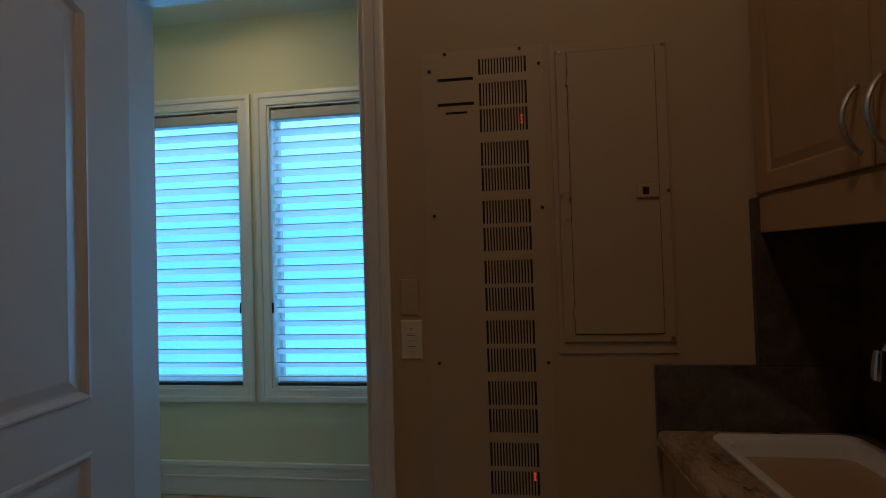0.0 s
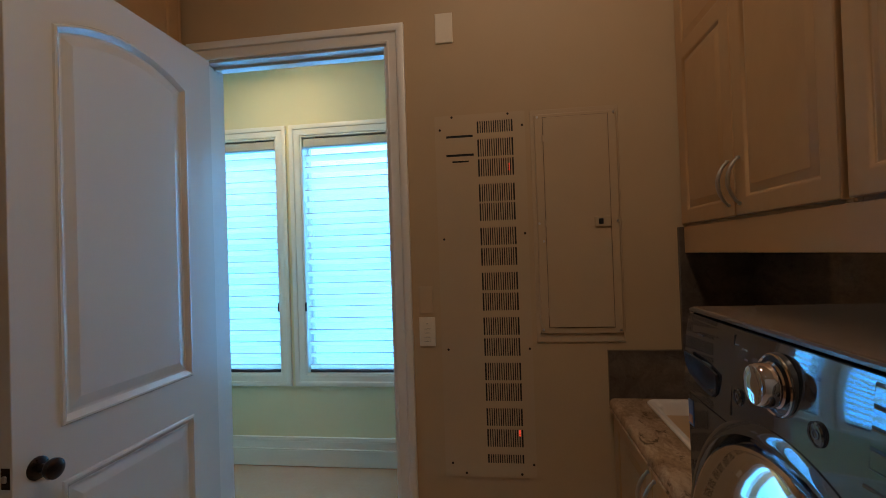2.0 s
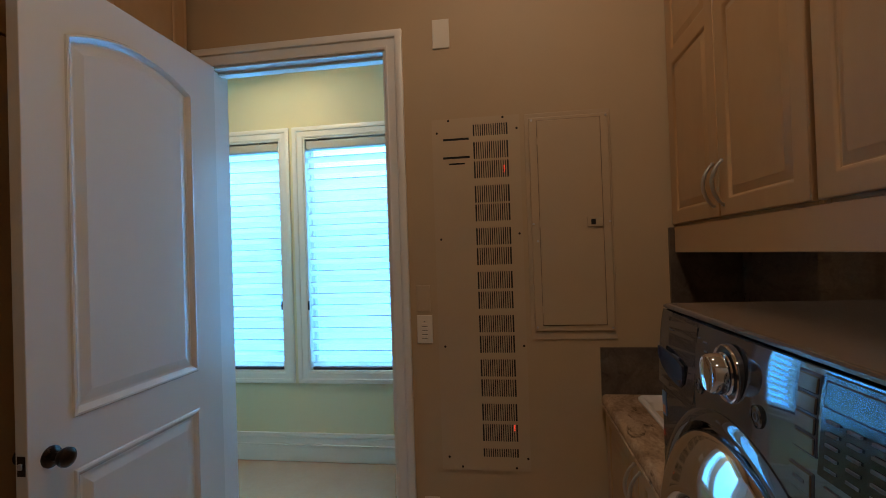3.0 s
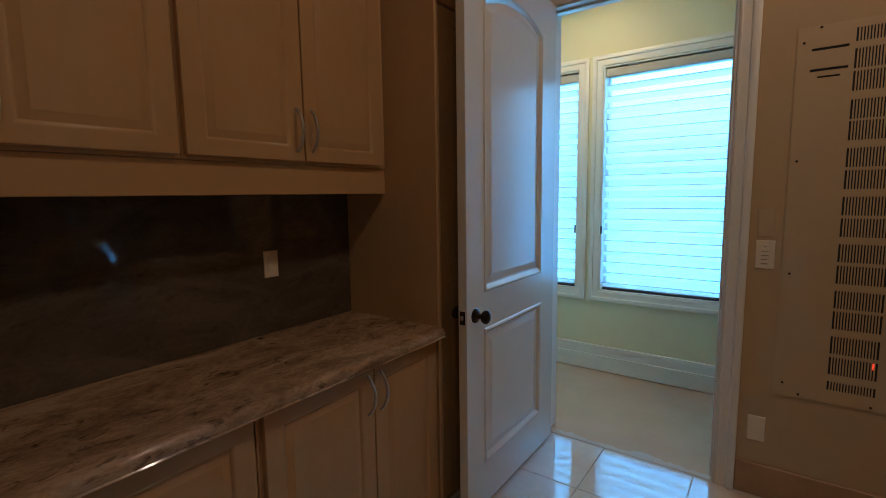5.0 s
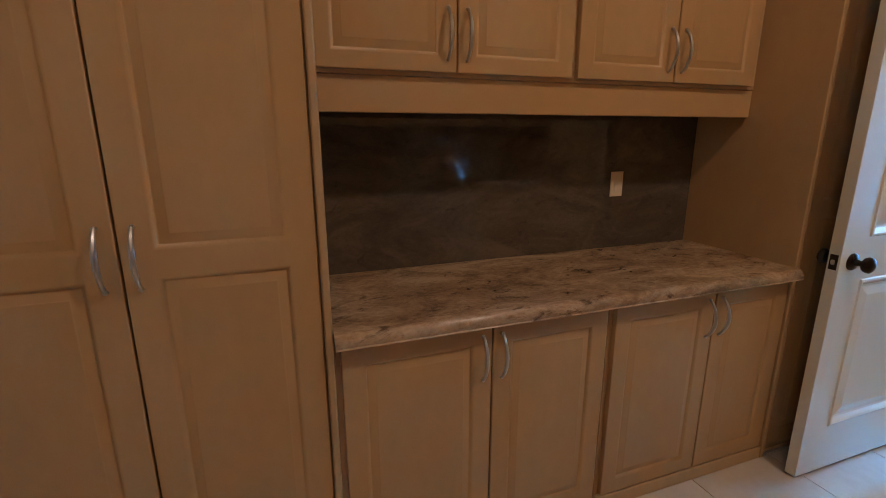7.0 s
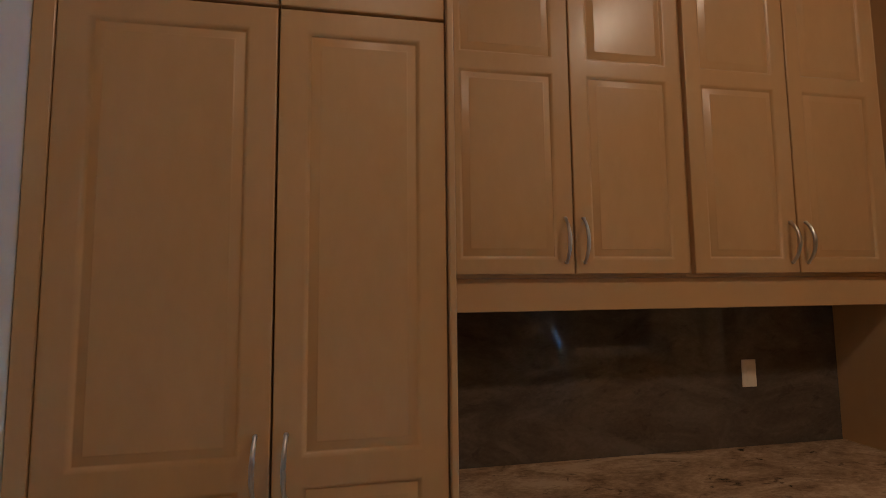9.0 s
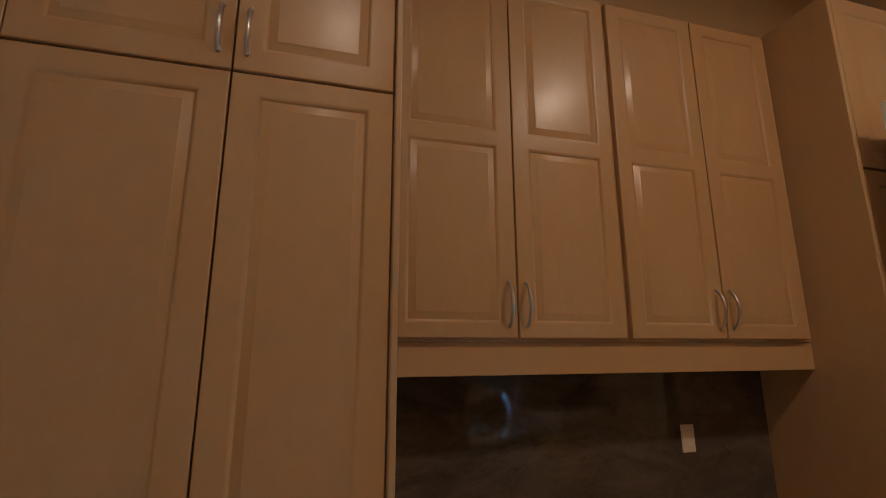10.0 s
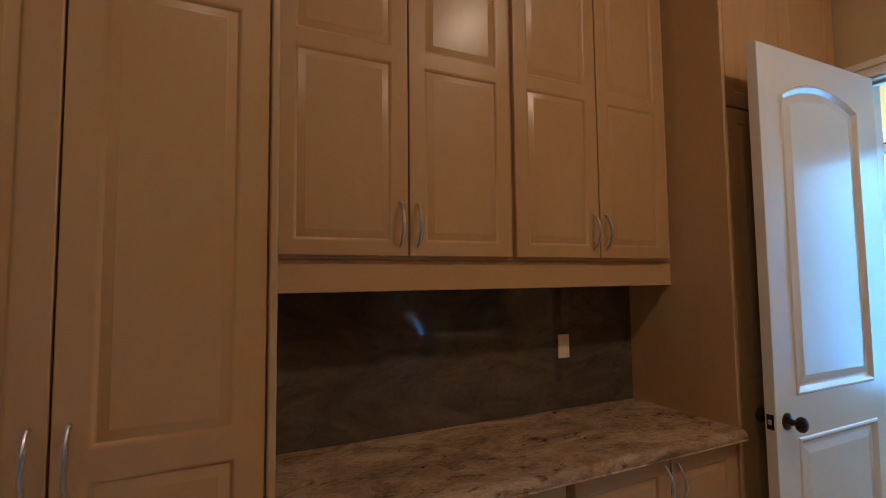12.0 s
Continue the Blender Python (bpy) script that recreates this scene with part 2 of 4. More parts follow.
def part(name, bm, material, parent=None, label="", smooth=False, crease=38):
    """Links a bmesh, given in world metres, as one mesh under its parent."""
    at = BASE.get(parent, Vector((0, 0, 0)))
    bmesh.ops.translate(bm, vec=-at, verts=bm.verts)
    me = bpy.data.meshes.new(name)
    bm.to_mesh(me)
    bm.free()
    me.materials.append(material)
    if smooth:
        me.polygons.foreach_set("use_smooth", [True] * len(me.polygons))
        me.set_sharp_from_angle(angle=radians(crease))
    ob = new(name, me)
    BASE[ob] = at
    if parent is not None:
        ob.parent = parent
    if label:
        ob["label"] = label
    return ob


def structure(name, bm, material, label, category, smooth=False):
    return tagged(part(name, bm, material, None, "", smooth), label, category, kind="structure")


def box(bm, x0, x1, y0, y1, z0, z1, bevel=0.0, seg=1):
    r = bmesh.ops.create_cube(bm, size=1.0)
    vs = r["verts"]
    bmesh.ops.scale(bm, vec=(abs(x1 - x0), abs(y1 - y0), abs(z1 - z0)), verts=vs)
    bmesh.ops.translate(bm, vec=((x0 + x1) / 2, (y0 + y1) / 2, (z0 + z1) / 2), verts=vs)
    if bevel:
        es = list({e for v in vs for e in v.link_edges})
        bmesh.ops.bevel(bm, geom=es, offset=bevel, segments=seg, affect="EDGES", profile=0.5)
    return bm


def boxes(*rows, bevel=0.0, seg=1):
    bm = bmesh.new()
    for r in rows:
        box(bm, *r, bevel=bevel, seg=seg)
    return bm


def rings(bm, loops, cap=True, cap_first=False):
    """Skins a list of closed loops of points; caps the last one."""
    made = [[bm.verts.new(p) for p in loop] for loop in loops]
    for a, b in zip(made, made[1:]):
        n = len(a)
        for i in range(n):
            bm.faces.new((a[i], a[(i + 1) % n], b[(i + 1) % n], b[i]))
    if cap:
        bm.faces.new(made[-1])
    if cap_first:
        bm.faces.new(made[0][::-1])


def tube(bm, pts, r, n=8, flat=1.0):
    """A round bar along points; r may be a list."""
    pts = [Vector(p) for p in pts]
    loops = []
    for i, p in enumerate(pts):
        d = (pts[min(i + 1, len(pts) - 1)] - pts[max(i - 1, 0)]).normalized()
        a = d.orthogonal().normalized() if i == 0 else (a - d * a.dot(d)).normalized()
        b = d.cross(a)
        q = r[i] if isinstance(r, (list, tuple)) else r
        loops.append([p + a * q * math.cos(k * math.tau / n) + b * q * flat * math.sin(k * math.tau / n) for k in range(n)])
    rings(bm, loops, True, True)


def lathe(bm, m, profile, n=32, cap=True):
    """Turns (radius, height) pairs about the local z of matrix m."""
    rings(bm, [[m @ Vector((r * math.cos(k * math.tau / n), r * math.sin(k * math.tau / n), h)) for k in range(n)] for r, h in profile], cap)


def facing(kind, plane):
    """Maps (u, v, w): along the wall, up, out of it."""
    if kind == "+x":
        return lambda u, v, w: (plane + w, u, v)
    if kind == "-x":
        return lambda u, v, w: (plane - w, -u, v)
    if kind == "-y":
        return lambda u, v, w: (u, plane - w, v)
    return lambda u, v, w: (-u, plane + w, v)


def panel_door(bm, f, u0, u1, v0, v1, panels, t=0.02, steps=((0.0, 0.0), (0.003, -0.004), (0.010, -0.0065), (0.014, -0.0065), (0.040, -0.001)), edge=0.004):
    """A framed door: panels are (u0, u1, v0, v1, arch) rectangles with their own stepped profile; arch lifts the middle of the top."""
    def rect(d, w):
        return [f(u0 + d, v0 + d, w), f(u1 - d, v0 + d, w), f(u1 - d, v1 - d, w), f(u0 + d, v1 - d, w)]
    rings(bm, [rect(0, 0), rect(0, t - edge * 1.1), rect(0, t - edge), rect(edge * 0.12, t - edge * 0.5), rect(edge * 0.45, t - edge * 0.14), rect(edge * 0.95, t), rect(edge, t)], cap=False, cap_first=True)
    a0, a1, b0, b1 = u0 + edge, u1 - edge, v0 + edge, v1 - edge

    def quad(*p):
        bm.faces.new([bm.verts.new(f(u, v, t)) for u, v in p])
    pu0, pu1 = panels[0][0], panels[0][1]
    quad((a0, b0), (pu0, b0), (pu0, b1), (a0, b1))
    quad((pu1, b0), (a1, b0), (a1, b1), (pu1, b1))
    low = b0
    N = 14
    for k, (p0, p1, q0, q1, arch) in enumerate(panels):
        quad((p0, low), (p1, low), (p1, q0), (p0, q0))
        low = q1

        def top(u):
            s = (u - p0) / (p1 - p0) * 2 - 1
            return q1 + arch * (1 - s * s)

        def loop(d, w):
            pts = [(p0 + d, q0 + d), (p1 - d, q0 + d)]
            if arch:
                pts += [(p1 - d - (p1 - p0 - 2 * d) * i / N,) for i in range(N + 1)]
                pts = pts[:2] + [(u, top(u) - d) for (u,) in pts[2:]]
            else:
                pts += [(p1 - d, q1 - d), (p0 + d, q1 - d)]
            return [f(u, v, t + w) for u, v in pts]
        rings(bm, [loop(d, w) for d, w in steps])
        if arch:
            end = panels[k + 1][2] if k + 1 < len(panels) else b1
            for i in range(N):
                ua, ub = p0 + (p1 - p0) * i / N, p0 + (p1 - p0) * (i + 1) / N
                quad((ua, top(ua)), (ub, top(ub)), (ub, end), (ua, end))
            low = end
    if low < b1 - 1e-6:
        quad((pu0, low), (pu1, low), (pu1, b1), (pu0, b1))


def handle(f, u, v0, v1, parent, out=0.033):
    """A bowed bar pull with two feet."""
    bm = bmesh.new()
    n = 12
    pts = [f(u, v0 + (v1 - v0) * i / n, 0.004 + out * math.sin(math.pi * i / n) ** 0.75) for i in range(n + 1)]
    rad = [0.0050 + 0.0020 * math.sin(math.pi * i / n) for i in range(n + 1)]
    tube(bm, pts, rad, 8)
    for v in (v0, v1):
        tube(bm, [f(u, v, -0.001), f(u, v, 0.008)], 0.0062, 10)
    return part("handle", bm, NICKEL, parent, "brushed nickel bow handle", True)

# ---------------- the large structure ----------------
WY = 2.037            # wall with the doorway
W2 = 2.155            # its far side
FY = 3.25             # window wall of the room behind
BACK, RIGHT, REAR = -1.95, 1.25, -1.87
DL, DR, DT = -1.265, -0.335, 2.558   # doorway
WIN = [(-2.64, -1.52), (-1.33, -0.21)]
WZ0, WZ1 = 0.681, 2.494

structure("floor_bed", boxes((BACK - 0.1, RIGHT + 0.1, REAR - 0.1, WY + 0.012, -0.12, -0.006)), GROUT, "grey-tan grout bed under the polished floor tiles", "floor")
structure("floor_far", boxes((-3.4, 1.9, WY + 0.012, FY, -0.12, -0.003)), DUSTY, "worn tan bare floor of the room with the windows", "floor")
structure("wall_north", boxes((BACK - 0.1, DL, WY, W2, -0.1, CEIL), (DR, RIGHT + 0.1, WY, W2, -0.1, CEIL), (DL, DR, WY, W2, DT, CEIL)), WALLP,
          "tan painted wall with a doorway and panel covers", "wall")
structure("wall_west", boxes((BACK - 0.1, BACK, REAR - 0.1, WY, -0.1, CEIL)), WALLP, "tan painted wall behind the maple cabinets", "wall")
structure("wall_east", boxes((RIGHT, RIGHT + 0.1, REAR - 0.1, WY, -0.1, CEIL)), WALLP, "tan painted wall behind sink and washer", "wall")
structure("wall_south", boxes((BACK, RIGHT, REAR - 0.1, REAR, -0.1, CEIL)), GREYW, "off-white painted wall beside the tall cabinet", "wall")
structure("ceiling", boxes((BACK - 0.1, RIGHT + 0.1, REAR - 0.1, W2, CEIL, CEIL + 0.1)), CEILP, "tan painted high ceiling", "ceiling")

# the room behind: pale green lining, window wall, side walls, ceiling
far = [(-3.5, WIN[0][0], FY, FY + 0.16, -0.1, CEIL2), (WIN[0][1], WIN[1][0], FY, FY + 0.16, -0.1, CEIL2), (WIN[1][1], 1.9, FY, FY + 0.16, -0.1, CEIL2)]
for a, b in WIN:
    far += [(a, b, FY, FY + 0.16, -0.1, WZ0), (a, b, FY, FY + 0.16, WZ1, CEIL2)]
structure("wall_window", boxes(*far), GREENP, "pale green painted wall with two tall windows", "wall")
structure("wall_far_left", boxes((-3.5, -3.4, W2, FY, -0.1, CEIL2)), GREENP, "pale green painted side wall", "wall")
structure("wall_far_right", boxes((1.8, 1.9, W2, FY, -0.1, CEIL2)), GREENP, "pale green painted side wall", "wall")
structure("wall_far_lining", boxes((-3.4, DL, W2, W2 + 0.012, -0.1, CEIL2), (DR, 1.8, W2, W2 + 0.012, -0.1, CEIL2), (DL, DR, W2, W2 + 0.012, DT, CEIL2)), GREENP,
          "pale green painted wall round the doorway", "wall")
structure("ceiling_far", boxes((-3.5, 1.9, W2 + 0.012, FY + 0.16, CEIL2, CEIL2 + 0.1)), CREAMP, "cream ceiling of the window room", "ceiling")
bm = bmesh.new()
box(bm, -8.0, 6.5, FY + 2.2, FY + 2.22, -2.5, 8.5)
structure("backdrop", bm, SKYCARD, "bright hazy blue sky outside the windows", "sky")


def casing(bm, f, u0, u1, v0, v1, wide, bottom):
    """Mitred moulded casing round an opening; bottom: closed all round, or down to v0."""
    prof = [(0.0, 0.0), (0.0, 0.012), (0.010, 0.015), (0.016, 0.012), (wide * 0.55, 0.014), (wide * 0.62, 0.022), (wide * 0.9, 0.026), (wide, 0.022), (wide, 0.0)]
    if bottom:
        loops = [[f(u0 - d, v0 - d, w), f(u1 + d, v0 - d, w), f(u1 + d, v1 + d, w), f(u0 - d, v1 + d, w)] for d, w in prof]
        rings(bm, loops, cap=False)
    else:
        vs = [[bm.verts.new(f(*p)) for p in ((u0 - d, v0, w), (u0 - d, v1 + d, w), (u1 + d, v1 + d, w), (u1 + d, v0, w))] for d, w in prof]
        for a, b in zip(vs, vs[1:]):
            for i in range(3):
                bm.faces.new((a[i], b[i], b[i + 1], a[i + 1]))
    bmesh.ops.recalc_face_normals(bm, faces=bm.faces)


frame_1 = thing("door_frame", ((DL + DR) / 2, WY, 0), "cream painted moulded casing round an open doorway", "door frame", kind="structure")
bm = bmesh.new()
casing(bm, facing("-y", WY), DL, DR, 0.0, DT, 0.086, False)
part("casing", bm, TRIM, frame_1, "", True)
bm = bmesh.new()
casing(bm, facing("+y", W2 + 0.012), -DR, -DL, 0.0, DT, 0.086, False)
part("casing", bm, TRIM, frame_1, "", True)
part("jamb", boxes((DL, DL + 0.012, WY - 0.004, W2 + 0.016, 0, DT - 0.012), bevel=0.002), TRIM, frame_1)
part("jamb", boxes((DR - 0.012, DR, WY - 0.004, W2 + 0.016, 0, DT - 0.012), bevel=0.002), TRIM, frame_1)
part("head_jamb", boxes((DL, DR, WY - 0.004, W2 + 0.016, DT - 0.012, DT), bevel=0.002), TRIM, frame_1)
part("door_stop", boxes((DR - 0.026, DR - 0.012, WY + 0.05, WY + 0.085, 0, DT - 0.012), (DL + 0.012, DR - 0.026, WY + 0.05, WY + 0.085, DT - 0.026, DT - 0.012), bevel=0.002), TRIM, frame_1)
part("strike_plate", boxes((DR - 0.0135, DR - 0.0115, WY + 0.004, WY + 0.040, 0.915, 1.015)), BRONZE, frame_1, "dark bronze strike plate")


# ---------------- windows with sheer shades ----------------
def window(name, a, b):
    w = thing(name, ((a + b) / 2, FY, WZ0), "tall white-cased window with a sheer white vane shade", "window", "windows", "structure")
    f = facing("-y", FY)
    bm = bmesh.new()
    casing(bm, f, a, b, WZ0, WZ1, 0.080, True)
    part("casing", bm, TRIM, w, "", True)
    part("jamb_lining", boxes((a, a + 0.014, FY - 0.004, FY + 0.15, WZ0, WZ1), (b - 0.014, b, FY - 0.004, FY + 0.15, WZ0, WZ1),
                              (a + 0.014, b - 0.014, FY - 0.004, FY + 0.15, WZ1 - 0.014, WZ1), (a + 0.014, b - 0.014, FY - 0.004, FY + 0.15, WZ0, WZ0 + 0.014), bevel=0.002), TRIM, w)
    s = part("sash", boxes((a + 0.014, a + 0.030, FY + 0.09, FY + 0.13, WZ0 + 0.014, WZ1 - 0.014), (b - 0.030, b - 0.014, FY + 0.09, FY + 0.13, WZ0 + 0.014, WZ1 - 0.014),
                           (a + 0.030, b - 0.030, FY + 0.09, FY + 0.13, WZ1 - 0.06, WZ1 - 0.014), (a + 0.030, b - 0.030, FY + 0.09, FY + 0.13, WZ0 + 0.014, WZ0 + 0.06), bevel=0.003), WHITE, w)
    g = part("pane", boxes((a + 0.028, b - 0.028, FY + 0.107, FY + 0.112, WZ0 + 0.058, WZ1 - 0.058)), GLASS, w)
    g.visible_shadow = False
    part("latch", boxes((b - 0.030, b - 0.014, FY + 0.004, FY + 0.014, 1.16, 1.23), bevel=0.003) if a < -2 else
         boxes((a + 0.004, a + 0.016, FY - 0.006, FY + 0.006, 1.16, 1.23), bevel=0.003), BRONZE, w, "small dark catch")
    # the shade is a thing of its own, hung inside the casing
    sh = thing("window_shade", ((a + b) / 2, FY + 0.04, WZ1 - 0.08), "sheer white shade with level fabric vanes, lowered", "window shade", "window shades")
    c0, c1 = a + 0.018, b - 0.018
    part("headrail", boxes((c0, c1, FY + 0.004, FY + 0.075, WZ1 - 0.092, WZ1 - 0.024), bevel=0.008), RAIL, sh, "taupe headrail")
    for c in (c0 + 0.13, c1 - 0.13):
        part("bracket", boxes((c - 0.03, c + 0.03, FY + 0.01, FY + 0.05, WZ1 - 0.024, WZ1 - 0.0155)), NAVY, sh)
    part("bottom_rail", boxes((c0 + 0.006, c1 - 0.006, FY + 0.014, FY + 0.05, WZ0 + 0.016, WZ0 + 0.036), bevel=0.004), NAVY, sh, "dark blue bottom rail")
    top, low = WZ1 - 0.10, WZ0 + 0.036
    n = 19
    pitch = (top - low) / n
    y0 = FY + 0.020
    for name, y in (("front_sheer", y0 - 0.0005), ("back_sheer", y0 + 0.034)):
        part(name, boxes((c0 + 0.002, c1 - 0.002, y, y + 0.0004, low, top)), SHEER, sh, "fine sheer cloth")
    # one gently curved level vane; its front edge shows as a grey hem
    prof = [(0.0, 0.0), (0.007, -0.006), (0.014, -0.014), (0.022, -0.026), (0.030, -0.040)]
    bm = bmesh.new()
    vs = [[bm.verts.new((x, y0 + 0.001 + dy, dz)) for dy, dz in prof] for x in (c0 + 0.002, c1 - 0.002)]
    for i in range(len(prof) - 1):
        bm.faces.new((vs[0][i], vs[1][i], vs[1][i + 1], vs[0][i + 1]))
    ex = bmesh.ops.extrude_face_region(bm, geom=list(bm.faces))
    bmesh.ops.translate(bm, vec=(0, 0, 0.0008), verts=[v for v in ex["geom"] if isinstance(v, bmesh.types.BMVert)])
    bmesh.ops.recalc_face_normals(bm, faces=bm.faces)
    bmesh.ops.translate(bm, vec=(0, 0, top - 0.05), verts=bm.verts)
    first = part("vane", bm, FABRIC, sh, "", True)
    hem = part("hem", boxes((c0 + 0.006, c1 - 0.006, y0 - 0.003, y0 - 0.001, top - 0.053, top - 0.048)), HEM, first, "grey hem line")
    for k in range(1, n):
        v = new("vane", first.data)
        v.parent, v.location = sh, (0, 0, -k * pitch)
        h2 = new("hem", hem.data)
        h2.parent = v
    return w


window("window_1", *WIN[0])
window("window_2", *WIN[1])

# baseboards
bm = bmesh.new()
for z0, z1, d in ((0.0, 0.118, 0.016), (0.118, 0.132, 0.022), (0.132, 0.186, 0.013), (0.186, 0.219, 0.020)):
    box(bm, -3.4, 1.8, FY - d, FY, z0, z1, 0.003)
structure("baseboard", bm, TRIM, "tall white stepped baseboard under the windows", "baseboard")
structure("baseboard_stone", boxes((DR + 0.087, 0.64, WY - 0.012, WY, 0, 0.165), bevel=0.003), STONEBASE, "brown polished stone baseboard", "baseboard")

# ---------------- ceiling fittings ----------------
for x, y, h, watts, tone in CANS:
    c = thing("recessed_light", (x, y, h), "round recessed ceiling light, lit warm", "ceiling light", "recessed lights")
    bm = bmesh.new()
    lathe(bm, Matrix.Translation((x, y, h)), [(0.118, 0.030), (0.126, -0.002), (0.132, -0.006), (0.150, -0.005), (0.153, 0.0)], 40, cap=False)
    part("trim_ring", bm, WHITE, c, "", True)
    bm = bmesh.new()
    lathe(bm, Matrix.Translation((x, y, h - 0.0015)), [(0.119, 0.0), (0.08, -0.0015), (0.01, -0.002)], 32)
    part("lens", bm, LAMP, c)
    ld = bpy.data.lights.new("can_light", "AREA")
    ld.shape, ld.size, ld.energy, ld.color = "DISK", 0.24, watts, tone
    lo = new("can_light", ld)
    lo.matrix_world = look((x, y, h - 0.012), (x, y, 0))
fx = thing("ceiling_fixture", (-2.10, 2.72, CEIL2), "flat white ceiling light panel with rounded corners, off", "ceiling light")
part("frame", boxes((-2.75, -1.42, 2.72, 2.98, CEIL2 - 0.045, CEIL2), bevel=0.02), WHITE, fx)
part("diffuser", boxes((-2.71, -1.46, 2.76, 2.94, CEIL2 - 0.052, CEIL2 - 0.044), bevel=0.003), PLASTIC, fx)
vt = thing("ceiling_vent", (-0.60, 3.04, CEIL2), "brown louvred ceiling vent", "vent")
part("frame", boxes((-0.78, -0.42, 2.94, 2.96, CEIL2 - 0.012, CEIL2), (-0.78, -0.42, 3.12, 3.14, CEIL2 - 0.012, CEIL2), (-0.78, -0.76, 2.96, 3.12, CEIL2 - 0.012, CEIL2), (-0.44, -0.42, 2.96, 3.12, CEIL2 - 0.012, CEIL2)), STONEBASE, vt)
for k in range(7):
    part("slat", boxes((-0.76, -0.44, 2.972 + k * 0.022, 2.980 + k * 0.022, CEIL2 - 0.010, CEIL2 - 0.001)), STONEBASE, vt)


# ---------------- the open door ----------------
door = thing("door_1", (-1.232, 1.99, 0.012), "white painted door with arched raised panels, standing open", "door", kind="structure")
f = facing("+x", -1.232)
DY0, DY1 = 1.047, 1.990
MOULD = ((0.0, 0.0), (0.004, 0.006), (0.012, 0.007), (0.020, 0.001), (0.030, -0.009), (0.036, -0.010), (0.040, -0.010), (0.075, -0.003))
bm = bmesh.new()
panel_door(bm, f, DY0, DY1, 0.012, 2.536, [(1.192, 1.812, 0.225, 0.885, 0), (1.192, 1.812, 1.055, 2.330, 0.078)], t=0.022, steps=MOULD, edge=0.003)
fb = facing("-x", -1.232)
panel_door(bm, fb, -DY1, -DY0, 0.012, 2.536, [(-1.812, -1.192, 0.225, 0.885, 0), (-1.812, -1.192, 1.055, 2.330, 0.078)], t=0.022, steps=MOULD, edge=0.003)
part("slab", bm, WHITE, door, "", False)
KZ, KY = 0.962, 1.118
for sgn in (1, -1):
    m = Matrix.Translation((-1.232 + sgn * 0.022, KY, KZ)) @ Matrix.Rotation(sgn * math.pi / 2, 4, "Y")
    bm = bmesh.new()
    lathe(bm, m, [(0.034, 0.0), (0.034, 0.004), (0.029, 0.010), (0.014, 0.014), (0.011, 0.030), (0.013, 0.036), (0.026, 0.042), (0.031, 0.052), (0.030, 0.062), (0.022, 0.069), (0.008, 0.072)], 32)
    part("knob", bm, BRONZE, door, "dark bronze door knob", True)
lp = part("latch_plate", boxes((-1.246, -1.218, DY0 - 0.0015, DY0 + 0.001, KZ - 0.030, KZ + 0.030)), BRONZE, door, "dark bronze latch plate")
part("latch_bolt", boxes((-1.239, -1.225, DY0 - 0.009, DY0 - 0.001, KZ - 0.010, KZ + 0.010), bevel=0.003), NICKEL, lp)
for z in (0.25, 1.27, 2.30):
    bm = bmesh.new()
    tube(bm, [(-1.262, 1.998, z - 0.05), (-1.262, 1.998, z + 0.05)], 0.007, 10)
    box(bm, -1.262, -1.250, DY1 + 0.0005, DY1 + 0.003, z - 0.05, z + 0.05)
    part("hinge", bm, BRONZE, door, "dark bronze hinge", True)


# ---------------- maple cabinets ----------------
STEPS = ((0.0, 0.0), (0.0006, -0.00002), (0.0022, -0.0003), (0.0045, -0.0011), (0.0070, -0.0027), (0.0092, -0.0047), (0.0110, -0.0068), (0.0122, -0.0080), (0.0135, -0.0085), (0.0150, -0.0083),
         (0.0160, -0.0080), (0.0170, -0.00767), (0.0345, -0.00190), (0.0355, -0.0016), (0.0368, -0.0009), (0.0382, -0.0003), (0.0396, 0.0), (0.0404, 0.0))




def cab_door(parent, f, u0, u1, v0, v1, cuts=(), stile=0.058, rail=0.055, mid=0.070, pull=None):
    """A raised-panel door; cuts are heights of middle rails; pull is (u, v0, v1)."""
    bounds = [v0 + rail] + [x for c in cuts for x in (c - mid / 2, c + mid / 2)] + [v1 - rail]
    panels = [(u0 + stile, u1 - stile, bounds[i], bounds[i + 1], 0) for i in range(0, len(bounds), 2)]
    bm = bmesh.new()
    panel_door(bm, f, u0, u1, v0, v1, panels, t=0.021, steps=STEPS, edge=0.005)
    d = part("door", bm, MAPLE, parent, "", True, 60)
    if pull:
        handle(lambda u, v, w: f(u, v, w + 0.021), pull[0], pull[1], pull[2], d)
    return d


def carcass(parent, x0, x1, y0, y1, z0, z1, face, t=0.018):
    """A cabinet box of five boards, open towards its doors (face +1: +x)."""
    bx = x0 if face > 0 else x1 - 0.008
    for name, r in (("side_panel", (x0, x1, y0, y0 + t, z0, z1)), ("side_panel", (x0, x1, y1 - t, y1, z0, z1)), ("bottom_panel", (x0, x1, y0 + t, y1 - t, z0, z0 + t)),
                    ("top_panel", (x0, x1, y0 + t, y1 - t, z1 - t, z1)), ("back_panel", (bx, bx + 0.008, y0 + t, y1 - t, z0 + t, z1 - t))):
        part(name, boxes(r, bevel=0.0015), MAPLE_SIDE, parent)


TF = -1.381     # carcass front of the tall and base units; doors stand 21 mm proud
UF = -1.655     # carcass front of the wall units
G = 0.0025
CT = 0.905      # worktop height

